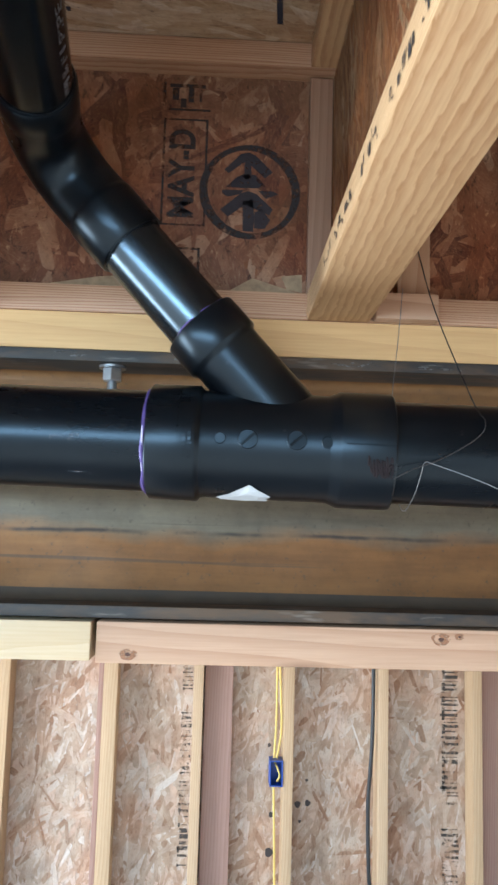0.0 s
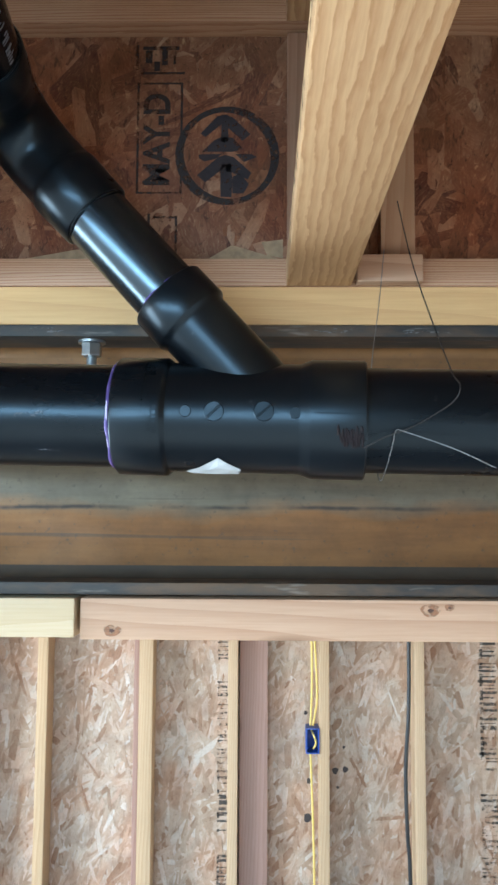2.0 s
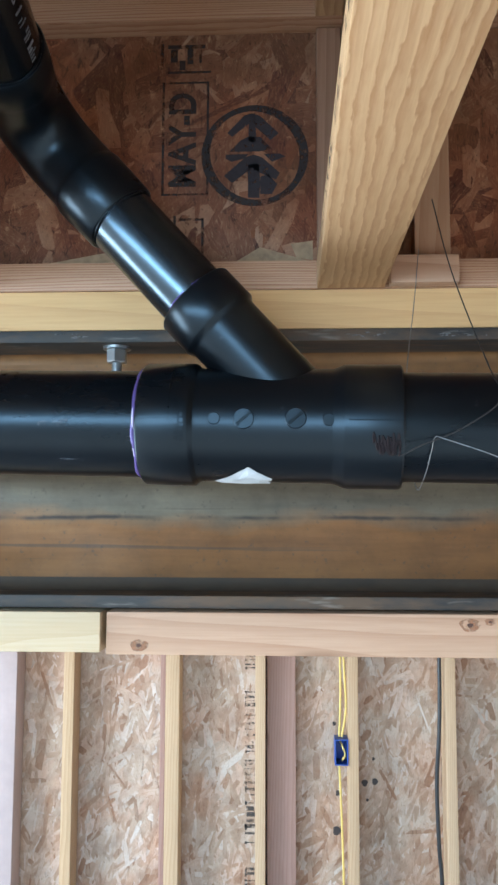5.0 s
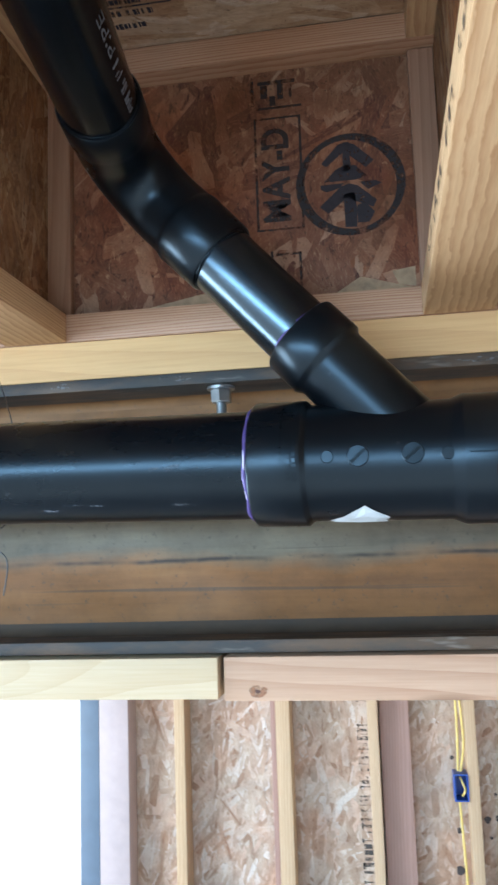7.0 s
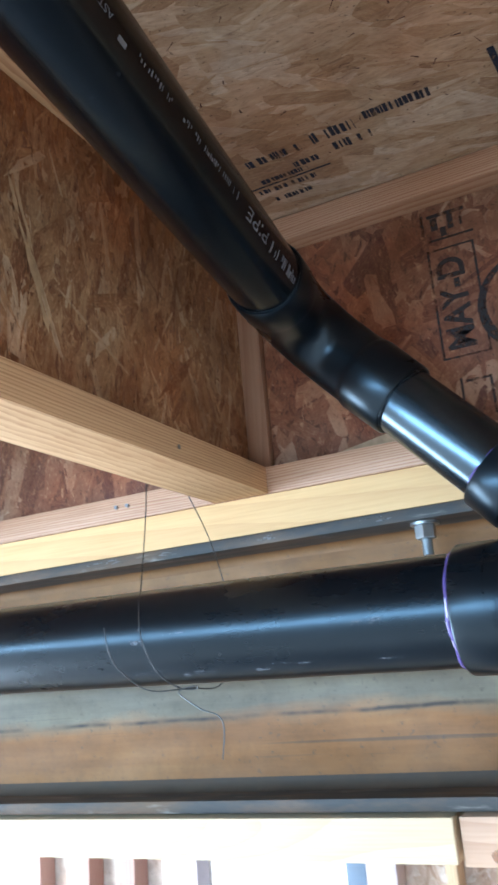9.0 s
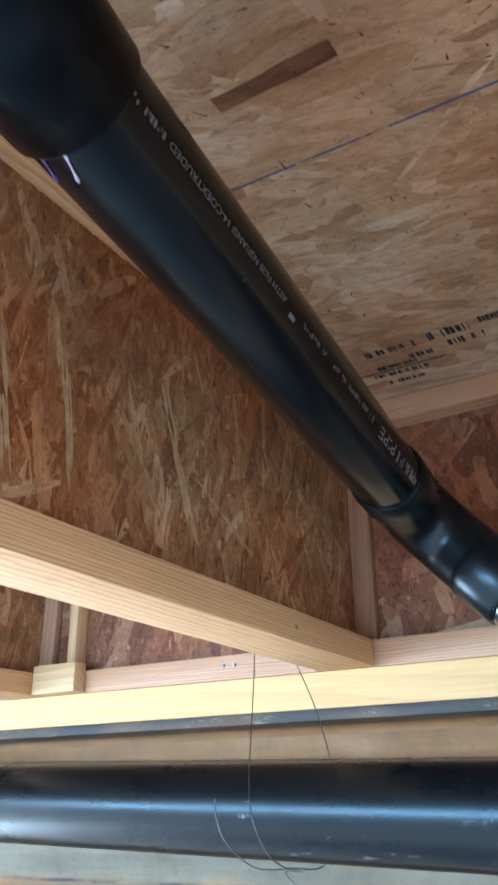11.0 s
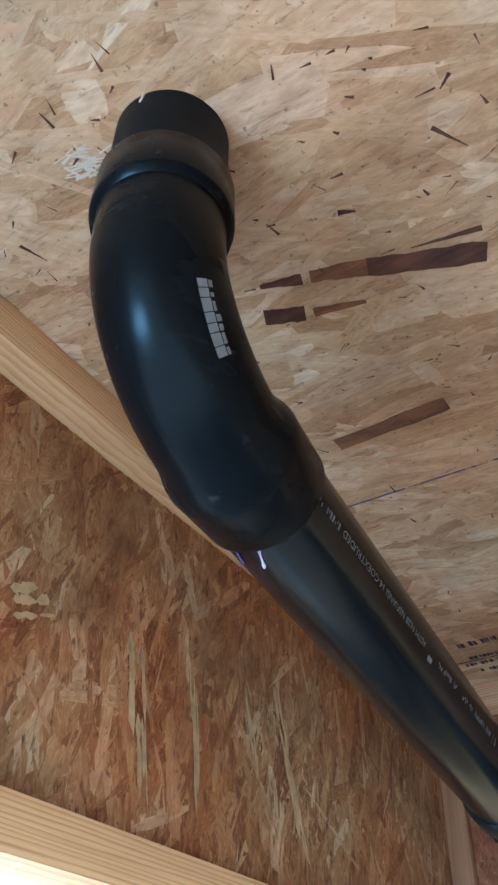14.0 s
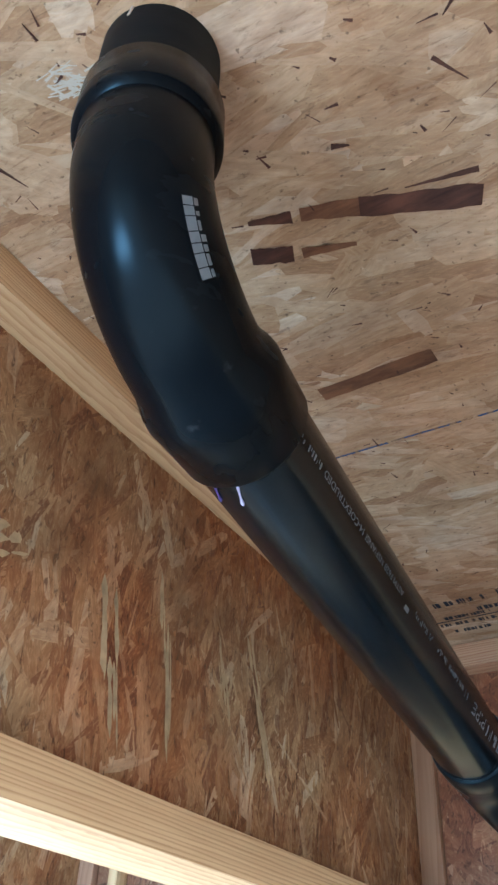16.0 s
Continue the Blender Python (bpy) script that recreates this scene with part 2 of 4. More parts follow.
ABS = abs_plastic("black_abs", 0.27)
ABS_ARM = abs_plastic("black_abs_arm", 0.205, 0.29)
ABS_FIT = abs_plastic("black_abs_moulded", 0.28, 0.36)
ABS_NEW = abs_plastic("glossy_new_abs", 0.22, 1.0)
ABS_DUSTY = abs_plastic("dusty_black_abs", 0.55, 0.12)
ABS_SWEEP = abs_plastic("black_abs_sweep", 0.25, 0.09)
FIR = lumber("fir_lumber", (0.64, 0.385, 0.135), (0.46, 0.23, 0.065), 120, contrast=0.4)
PINE = lumber("pine_lumber", (0.62, 0.45, 0.24), (0.42, 0.25, 0.10), 140)
RED = lumber("red_fir_lumber", (0.50, 0.315, 0.18), (0.33, 0.16, 0.075), 130)
PALE = lumber("pale_pine_lumber", (0.70, 0.56, 0.34), (0.56, 0.39, 0.19), 330, knots=False, contrast=0.45)
STUD = lumber("stud_lumber", (0.62, 0.45, 0.26), (0.43, 0.25, 0.11), 160)
STUD_RED = lumber("red_stud_lumber", (0.42, 0.26, 0.19), (0.28, 0.14, 0.09), 130)
VENEER = veneer("veneer_flange", (0.60, 0.385, 0.185), (0.37, 0.185, 0.07), band=118.0)
OSB_WEB = strand_board("strand_web", [(0.0, (0.17, 0.062, 0.02)), (0.25, (0.28, 0.125, 0.04)), (0.6, (0.37, 0.19, 0.07)), (0.85, (0.46, 0.265, 0.11)), (1.0, (0.60, 0.43, 0.24))], 0.6, stain=0.8, run=(75, 75, 20), blend=0.08)
# rim web: redder, and darkened to put the recess's shade into its colour
OSB_RIM_SHADED = strand_board("strand_rim", [(0.0, (0.095, 0.030, 0.013)), (0.25, (0.165, 0.060, 0.024)), (0.6, (0.235, 0.100, 0.042)), (0.85, (0.32, 0.165, 0.078)), (1.0, (0.42, 0.255, 0.14))], stain=0.8, run=(48, 48, 20), blend=0.14)
OSB_SUB = strand_board("strand_subfloor", [(0.0, (0.27, 0.13, 0.05)), (0.12, (0.40, 0.235, 0.105)), (0.5, (0.53, 0.345, 0.175)), (0.85, (0.61, 0.43, 0.245)), (1.0, (0.70, 0.54, 0.35))], 0.5, run=(16, 75, 75), blend=0.28)
OSB_WALL = strand_board("strand_sheathing", [(0.0, (0.34, 0.19, 0.10)), (0.15, (0.48, 0.32, 0.19)), (0.5, (0.58, 0.42, 0.27)), (0.85, (0.66, 0.51, 0.35)), (1.0, (0.78, 0.67, 0.51))], 0.28, run=(45, 45, 12), blend=0.12)
# rim flanges: redder veneer, toned down to carry the shade of the recess
VENEER_RIM_SHADED = veneer("veneer_rim_flange", (0.47, 0.275, 0.15), (0.27, 0.12, 0.05))
STIFF = lumber("stiffener_strip", (0.36, 0.205, 0.115), (0.22, 0.105, 0.05), 130, knots=False)


def bark(name, dark, light):
    """Bark-stained strand with long dark streaks."""
    k = Mat(name, 0.7, 0, 0.3)
    n = k.math("ADD", k.math("MULTIPLY", k.noise(k.coords(scale=(22, 90, 90)), 1.0, 5, 0.7), 0.65), k.math("MULTIPLY", k.noise(k.coords(), 30.0, 3), 0.35))
    k.base(k.ramp(n, [(0.36, dark), (0.5, tuple((p + q) / 2 for p, q in zip(dark, light))), (0.62, light)]))
    k.bump(n, 0.4, 0.0008)
    return k.m


DARK_STRAND = bark("dark_bark_strand", (0.030, 0.011, 0.008), (0.105, 0.042, 0.026))
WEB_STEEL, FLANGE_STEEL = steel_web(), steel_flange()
# corner shade above the bottom flange, put into the fillet's dark colour
SHADED_FILLET = plain("dark_mill_scale", (0.052, 0.036, 0.023), 0.78, 0.1, 0.35, 40)
ZINC = plain("zinc_plated_steel", (0.36, 0.385, 0.40), 0.32, 0.9, 0.15, 200)
WIRE = plain("tie_wire", (0.22, 0.22, 0.225), 0.4, 0.8, 0.2, 200)
DARK_WIRE = plain("dark_tie_wire", (0.05, 0.05, 0.052), 0.45, 0.7, 0.2, 200)
def worn_ink(name, colour, keep=0.62, scale=130):
    """Stamp ink that has soaked in unevenly and let some wood show."""
    k = Mat(name, 0.75, 0, 0.3)
    v = k.coords()
    n = k.math("ADD", k.math("MULTIPLY", k.noise(v, scale, 4, 0.7), 0.6), k.math("MULTIPLY", k.noise(v, scale / 7, 3), 0.4))
    k.base(k.mix(k.remap(n, 0.3, 0.7, 0, 1), colour, tuple(c * 2.2 for c in colour)))
    k.plug(k.remap(n, keep - 0.10, keep + 0.02, 0.95, 0.0), k.b.inputs["Alpha"])
    return k.m


INK = worn_ink("black_ink", (0.022, 0.018, 0.018), 0.60)
NAVY = worn_ink("navy_ink", (0.012, 0.014, 0.024), 0.66)
CHALK = worn_ink("blue_chalk", (0.04, 0.06, 0.13), 0.58)
PRINT = plain("grey_print", (0.115, 0.125, 0.14), 0.5, 0, 0.25, 300)
PURPLE = plain("purple_primer", (0.085, 0.06, 0.20), 0.25, 0, 0.4, 90)
GLUE = plain("dried_cement", (0.46, 0.42, 0.60), 0.4, 0, 0.1, 100)
PAPER = plain("white_paper_label", (0.46, 0.49, 0.51), 0.6, 0, 0.25, 60)
CONCRETE = plain("concrete", (0.22, 0.215, 0.21), 0.85, 0, 0.2, 12)
BLUE_BOX = plain("blue_plastic", (0.02, 0.07, 0.33), 0.4, 0, 0.1, 60)
YELLOW = plain("yellow_cable_sheath", (0.72, 0.56, 0.17), 0.45, 0, 0.1, 60)
BLACK_CABLE = plain("black_cable_sheath", (0.02, 0.022, 0.026), 0.4)
WRAP = plain("blue_grey_wrap", (0.10, 0.13, 0.175), 0.6, 0, 0.15, 20)
WHITEWASH = plain("pale_painted_wood", (0.40, 0.32, 0.31), 0.6, 0, 0.1, 30)
SCUFF = plain("white_scuff", (0.52, 0.45, 0.37), 0.8, 0, 0.1, 200)
MARKER = worn_ink("dark_red_marker", (0.006, 0.003, 0.004), 0.75, 300)
TREE_INK = worn_ink("soaked_black_ink", (0.022, 0.019, 0.022), 0.68)


# ---- builders ----
def thing(name, place, label, category, group="", kind=""):
    ob = new(name)
    ob.empty_display_size = 0.05
    ob.matrix_basis = Matrix.Translation(place)
    return tagged(ob, label, category, group, kind)


def world_of(ob):
    m = ob.matrix_basis.copy()
    while ob.parent:
        m = ob.parent.matrix_basis @ ob.matrix_parent_inverse @ m
        ob = ob.parent
    return m


def adopt(ob, parent):
    if parent:
        ob.parent = parent
        ob.matrix_parent_inverse = world_of(parent).inverted()
    return ob


def part(name, bm, mat, parent=None, label="", smooth=False, place=None):
    """Links a bmesh as one mesh object, in world metres (or at the pose place), under parent."""
    me = bpy.data.meshes.new(name)
    bm.to_mesh(me)
    bm.free()
    me.materials.append(mat)
    if smooth:
        me.shade_smooth()
        me.set_sharp_from_angle(angle=radians(38))
    ob = new(name, me)
    if place is not None:
        ob.matrix_basis = place
    adopt(ob, parent)
    return tagged(ob, label)


def box_bm(lx, ly, lz, bevel=0.0015):
    bm = bmesh.new()
    bmesh.ops.create_cube(bm, size=1.0)
    bmesh.ops.scale(bm, vec=(lx, ly, lz), verts=bm.verts)
    if bevel:
        bmesh.ops.bevel(bm, geom=bm.edges[:], offset=bevel, segments=2, affect="EDGES", profile=0.6)
    return bm


TURN = {"x": Matrix.Identity(4), "y": Matrix.Rotation(radians(90), 4, "Z"), "z": Matrix.Rotation(radians(-90), 4, "Y"), "xs": Matrix.Rotation(radians(90), 4, "X")}


def board(name, mat, lo, hi, axis="x", parent=None, label="", bevel=0.0015):
    """A squared board between two corners, its grain along the axis."""
    size = [b - a for a, b in zip(lo, hi)]
    mid = [(a + b) / 2 for a, b in zip(lo, hi)]
    local = {"x": size, "y": [size[1], size[0], size[2]], "z": [size[2], size[1], size[0]], "xs": [size[0], size[2], size[1]]}[axis]
    return part(name, box_bm(*local, bevel), mat, parent, label, True, Matrix.Translation(mid) @ TURN[axis])


def frames_along(pts):
    """Tangent, side and up vectors carried along a line of points."""
    pts = [Vector(p) for p in pts]
    tans = []
    for i in range(len(pts)):
        a, b = i, i
        while a > 0 and (pts[i] - pts[a]).length < 1e-6:
            a -= 1
        while b < len(pts) - 1 and (pts[b] - pts[i]).length < 1e-6:
            b += 1
        d = Vector((0, 0, 0))
        if (pts[i] - pts[a]).length > 1e-6:
            d += (pts[i] - pts[a]).normalized()
        if (pts[b] - pts[i]).length > 1e-6:
            d += (pts[b] - pts[i]).normalized()
        tans.append(d.normalized())
    ref = Vector((0, 0, 1)) if abs(tans[0].z) < 0.9 else Vector((1, 0, 0))
    side = tans[0].cross(ref).normalized()
    out = []
    for p, t in zip(pts, tans):
        side = (side - t * side.dot(t)).normalized()
        out.append((p, t, side, t.cross(side).normalized()))
    return out


def tube_bm(pts, radii, seg=48, cap=True):
    """A round section carried along points, one radius for each."""
    bm = bmesh.new()
    rings = []
    for (p, t, s, u), r in zip(frames_along(pts), radii):
        rings.append([bm.verts.new(p + (s * math.cos(a) + u * math.sin(a)) * r) for a in (2 * math.pi * k / seg for k in range(seg))])
    for a, b in zip(rings, rings[1:]):
        for k in range(seg):
            bm.faces.new((a[k], a[(k + 1) % seg], b[(k + 1) % seg], b[k]))
    if cap:
        bm.faces.new(rings[0][::-1])
        bm.faces.new(rings[-1])
    bmesh.ops.recalc_face_normals(bm, faces=bm.faces)
    return bm


def lathe(o, d, prof, seg=56):
    """Turned shape: profile of (distance along d from o, radius)."""
    o, d = Vector(o), Vector(d).normalized()
    return tube_bm([o + d * s for s, r in prof], [r for s, r in prof], seg)


def smooth_line(ctrl, n=10):
    """Points of a Catmull-Rom line through ctrl."""
    c = [Vector(p) for p in ctrl]
    c = [c[0] * 2 - c[1]] + c + [c[-1] * 2 - c[-2]]
    out = []
    for i in range(1, len(c) - 2):
        for k in range(n):
            t = k / n
            a, b, e, f = c[i - 1], c[i], c[i + 1], c[i + 2]
            out.append(0.5 * (2 * b + (e - a) * t + (2 * a - 5 * b + 4 * e - f) * t * t + (3 * b - a - 3 * e + f) * t ** 3))
    out.append(c[-2])
    return out


def bend_line(corner, d_in, d_out, radius, n=14):
    """Arc that turns from direction d_in to d_out about a corner."""
    corner, a, b = Vector(corner), Vector(d_in).normalized(), Vector(d_out).normalized()
    ang = a.angle(b)
    tl = radius * math.tan(ang / 2)
    start = corner - a * tl
    nrm = (b - a * a.dot(b)).normalized()
    cen = start + nrm * radius
    return [cen - nrm * radius * math.cos(ang * k / n) + a * radius * math.sin(ang * k / n) for k in range(n + 1)], tl


def bars_bm(rects, origin, U, V, N, lift=0.0006):
    """Flat bars (u0, v0, u1, v1) in the plane origin + u U + v V, a hair proud along N."""
    bm = bmesh.new()
    o, U, V, N = Vector(origin), Vector(U), Vector(V), Vector(N)
    for u0, v0, u1, v1 in rects:
        lo = [bm.verts.new(o + U * u + V * v + N * lift) for u, v in ((u0, v0), (u1, v0), (u1, v1), (u0, v1))]
        bm.faces.new(lo)
    bmesh.ops.recalc_face_normals(bm, faces=bm.faces)
    for f in bm.faces:
        if f.normal.dot(N) < 0:
            f.normal_flip()
    return bm


def strands(name, parent, mat, origin, U, V, N, w, h, n, lean=0.0, spread=35, length=(0.03, 0.11), width=(0.006, 0.022), seed=1, keep=None, proud=0.0007):
    """A layer of overlapping wood strands on a panel."""
    rng = random.Random(seed)
    o, U, V, N = Vector(origin), Vector(U), Vector(V), Vector(N)
    verts, faces, uvs = [], [], []
    for i in range(n):
        L, W = rng.uniform(*length) * rng.uniform(0.5, 1), rng.uniform(*width) * rng.uniform(0.5, 1)
        a = radians(lean + rng.gauss(0, spread))
        cu, cv = rng.uniform(0, w), rng.uniform(0, h)
        if keep and not keep(cu, cv):
            continue
        ca, sa = math.cos(a), math.sin(a)
        bow = rng.uniform(-0.12, 0.12) * W
        z0, tilt_l, tilt_w = rng.uniform(0.0001, proud), rng.uniform(-0.25, 0.25) * proud, rng.uniform(-0.2, 0.2) * proud
        shape = [(-0.5, rng.uniform(-0.5, -0.3)), (-0.2, -0.5), (0.2, -0.5), (0.5 * rng.uniform(0.85, 1), rng.uniform(-0.5, -0.2)),
                 (0.5, rng.uniform(0.0, 0.3)), (0.45 * rng.uniform(0.8, 1), 0.5), (0.0, 0.5), (-0.42 * rng.uniform(0.8, 1), 0.5), (-0.5 * rng.uniform(0.9, 1), rng.uniform(0.0, 0.3))]
        base = len(verts)
        for s, t in shape:
            lu, lv = s * L, t * W + bow * (1 - 4 * s * s)
            u, v = cu + lu * ca - lv * sa, cv + lu * sa + lv * ca
            u, v = min(max(u, 0), w), min(max(v, 0), h)
            verts.append(o + U * u + V * v + N * (z0 + tilt_l * s + tilt_w * t))
            uvs.append((s * L * 30, t * W * 30))
        idx = list(range(base, base + len(shape)))
        faces.append(idx if U.cross(V).dot(N) > 0 else idx[::-1])
    me = bpy.data.meshes.new(name)
    me.from_pydata(verts, [], faces)
    lay = me.uv_layers.new(name="grain")
    flat = [uvs[lp.vertex_index] for lp in me.loops]
    lay.data.foreach_set("uv", [c for uv in flat for c in uv])
    me.materials.append(mat)
    ob = new(name, me)
    adopt(ob, parent)
    return tagged(ob, kind="stuff")


# ---- large structure ----
SUB, JB = 2.598, 2.296
FLOOR = -0.14
FL_T, FL_W, WEB_T = 0.028, 0.0635, 0.010
RIM_Y = 0.676
STUD_Y, SHEATH_Y = 2.61, 2.70

floor = tagged(part("floor", box_bm(6.4, 3.5, 0.1, 0), CONCRETE, place=Matrix.Translation((0, 0.99, FLOOR - 0.05))), "grey concrete slab floor", "floor", kind="structure")
ground = tagged(part("ground", box_bm(400, 400, 0.1, 0), plain("dry_soil", (0.47, 0.45, 0.42), 0.9, 0, 0.2, 2), place=Matrix.Translation((0, 0, FLOOR - 0.17))), "pale dry ground outside the building", "ground", kind="structure")
ceiling = tagged(part("ceiling", box_bm(6.2, 3.42, 0.02, 0), OSB_SUB, place=Matrix.Translation((0, 0.99, SUB + 0.0103))), "tan strand board subfloor seen from below", "ceiling", kind="structure")

BAY = 0.4064
JOISTS = [0.0565 + BAY * k for k in (-2.15, -1, 0, 1, 2, -3)]


def i_joist(cx, y0, y1, seed, label):
    j = thing("i_joist", (cx, (y0 + y1) / 2, JB), label, "joist", "floor joists")
    board("bottom_flange", VENEER, (cx - FL_W / 2, y0, JB), (cx + FL_W / 2, y1, JB + FL_T), "y", j, "laminated veneer flange")
    board("top_flange", VENEER, (cx - FL_W / 2, y0, SUB - FL_T - 0.001), (cx + FL_W / 2, y1, SUB - 0.001), "y", j, "laminated veneer flange")
    web = board("web", OSB_WEB, (cx - WEB_T / 2, y0, JB + FL_T), (cx + WEB_T / 2, y1 + 0.0262, SUB - FL_T - 0.001), "y", j, "reddish brown strand board web", 0)
    return j, web


joist_things = []
for k, cx in enumerate(JOISTS):
    j, web = i_joist(cx, -0.72, RIM_Y, k, "engineered wooden I-joist with a reddish strand board web")
    joist_things.append((j, web))
    for sx in (1, -1):
        if (k, sx) in ((0, -1), (3, 1), (3, -1), (4, 1), (4, -1), (5, 1), (5, -1)):
            continue
        strands("strand_layer", web, OSB_WEB, (cx + sx * WEB_T / 2, -0.35, JB + FL_T), (0, 1, 0), (0, 0, 1), (sx, 0, 0), RIM_Y + 0.3755, SUB - JB - 2 * FL_T - 0.001, 4200 if (k, sx) == (1, 1) else 1600, 82, 24, (0.015, 0.12), (0.002, 0.017), 10 + k * 2 + sx)

rim = thing("rim_joist", (0, RIM_Y, JB), "engineered rim joist with stamped reddish strand board web", "joist")
board("bottom_flange", VENEER_RIM_SHADED, (-2.6, RIM_Y + 0.0005, JB), (2.6, RIM_Y + FL_W, JB + FL_T), "x", rim, "laminated veneer flange")
board("top_flange", VENEER_RIM_SHADED, (-2.6, RIM_Y + 0.0005, SUB - FL_T - 0.001), (2.6, RIM_Y + FL_W, SUB - 0.001), "x", rim, "laminated veneer flange")
RW = RIM_Y + FL_W / 2 - WEB_T / 2
rim_web = board("web", OSB_RIM_SHADED, (-2.6, RW, JB + FL_T), (2.6, RW + WEB_T, SUB - FL_T - 0.001), "x", rim, "reddish brown strand board web", 0)
strands("strand_layer", rim_web, OSB_RIM_SHADED, (-1.0, RW, JB + FL_T), (1, 0, 0), (0, 0, 1), (0, -1, 0), 1.5, SUB - JB - 2 * FL_T - 0.001, 2000, 72, 38, (0.03, 0.14), (0.006, 0.040), 31)
strands("strand_layer", ceiling, OSB_SUB, (-0.85, -0.45, SUB), (1, 0, 0), (0, 1, 0), (0, 0, -1), 1.45, RIM_Y + 0.45, 6500, 12, 22, (0.03, 0.17), (0.005, 0.036), 41, None, 0.0009)

# steel beam with its timber nailers
beam = thing("steel_beam", (0, 0.744, 1.996), "wide-flange steel beam, dark edges and rusty brown web", "beam")
BY0, BY1, BC, TF = 0.678, 0.810, 0.744, 0.012
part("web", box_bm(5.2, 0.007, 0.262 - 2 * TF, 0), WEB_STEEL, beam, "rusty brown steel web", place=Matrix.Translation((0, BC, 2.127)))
board("top_flange", FLANGE_STEEL, (-2.6, BY0, 2.258 - TF), (2.6, BY1, 2.258), "x", beam, "dark mill-scale flange", 0.002)
board("bottom_flange", FLANGE_STEEL, (-2.6, BY0, 1.996), (2.6, BY1, 1.996 + TF), "x", beam, "dark mill-scale flange", 0.002)
for zc, s, FR, fmat in ((1.996 + TF, 1, 0.0125, SHADED_FILLET), (2.258 - TF, -1, 0.009, WEB_STEEL)):
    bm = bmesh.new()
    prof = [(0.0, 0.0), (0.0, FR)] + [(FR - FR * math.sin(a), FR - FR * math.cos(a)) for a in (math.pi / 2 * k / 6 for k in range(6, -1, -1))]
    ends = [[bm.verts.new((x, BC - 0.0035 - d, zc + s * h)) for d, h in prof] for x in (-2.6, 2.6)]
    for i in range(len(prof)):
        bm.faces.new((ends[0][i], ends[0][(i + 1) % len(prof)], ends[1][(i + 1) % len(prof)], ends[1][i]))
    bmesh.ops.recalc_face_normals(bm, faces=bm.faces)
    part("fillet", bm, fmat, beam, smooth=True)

nailer = tagged(board("beam_nailer", FIR, (-2.6, 0.6785, 2.258), (2.6, 0.805, JB), "xs"), "honey-coloured timber nailer plate on the steel beam", "plate")
plate_l = tagged(board("lower_plate", PALE, (-2.6, 0.669, 1.957), (-0.1745, 0.808, 1.9935), "xs"), "pale pine plate under the steel beam", "plate")
plate_r = tagged(board("lower_plate", RED, (-0.1695, 0.672, 1.955), (2.6, 0.81, 1.9935), "xs"), "reddish fir plate under the steel beam", "plate")

# ---- walls ----
def wall_panel(name, lo, hi, label):
    size = [b - a for a, b in zip(lo, hi)]
    return tagged(part(name, box_bm(*size, 0), OSB_WALL, place=Matrix.Translation([(a + b) / 2 for a, b in zip(lo, hi)])), label, "wall", kind="structure")


back = wall_panel("wall_north", (-1.05, SHEATH_Y, FLOOR), (3.2, SHEATH_Y + 0.012, SUB), "pale strand board sheathing behind open studs")
wall_panel("wall_north_west", (-3.0, SHEATH_Y, FLOOR), (-1.60, SHEATH_Y + 0.012, SUB), "strand board sheathing beside the doorway")
wall_panel("wall_north_head", (-1.60, SHEATH_Y, 2.05), (-1.05, SHEATH_Y + 0.012, SUB), "strand board sheathing over the doorway")
strands("strand_layer", back, OSB_WALL, (-1.04, SHEATH_Y, 0.7), (1, 0, 0), (0, 0, 1), (0, -1, 0), 2.3, 1.4, 7500, 75, 30, (0.05, 0.16), (0.008, 0.03), 51, None, 0.002)
wall_panel("wall_east", (3.1, -0.715, 2.0), (3.2, SHEATH_Y, SUB), "unseen plain strand board panel over the open side")
# unseen panel added to keep the south-east sky out of the pipe reflections
wall_panel("wall_south_head", (0.15, -0.82, 2.0), (3.2, -0.765, 2.519), "unseen plain strand board panel over the open side")
wall_panel("wall_south_lintel", (-3.0, -0.82, 2.52), (3.2, -0.76, SUB), "narrow strand board strip under the deck edge")
wall_panel("wall_west_north", (-3.1, 1.8, FLOOR), (-3.0, SHEATH_Y, SUB), "plain strand board wall")
wall_panel("wall_west_head", (-3.1, -0.7, 2.15), (-3.0, 1.8, SUB), "plain strand board wall over the wide opening")


def stud(x0, x1, mat, label, y0=STUD_Y, y1=SHEATH_Y - 0.003):
    return tagged(board("wall_stud", mat, (x0, y0, FLOOR + 0.04), (x1, y1, 2.2), "z"), label, "stud", "wall studs")


for x0, x1, mat, label in ((-0.73, -0.696, STUD, "pale timber wall stud"), (-0.397, -0.352, STUD, "pale timber wall stud"), (-0.107, -0.075, STUD, "pale timber wall stud"),
                           (0.189, 0.221, STUD, "pale timber wall stud with yellow cable beside it"), (0.497, 0.529, STUD, "pale timber wall stud with black cable beside it"), (0.806, 0.838, STUD, "pale timber wall stud"),
                           (1.11, 1.148, STUD, "pale timber wall stud"), (-1.05, -0.985, WRAP, "blue-grey wrapped post beside the doorway"), (-0.984, -0.885, WHITEWASH, "pale pinkish jamb stud"),
                           (-1.74, -1.6, WHITEWASH, "pale pinkish jamb stud"), (-1.93, -1.86, STUD_RED, "reddish timber wall stud"), (-2.10, -2.06, STUD_RED, "reddish timber wall stud"), (-2.38, -2.29, STUD_RED, "reddish timber wall stud")):
    stud(x0, x1, mat, label)
stud(-0.414, -0.3975, STUD_RED, "thin reddish packer beside a stud", STUD_Y + 0.004)
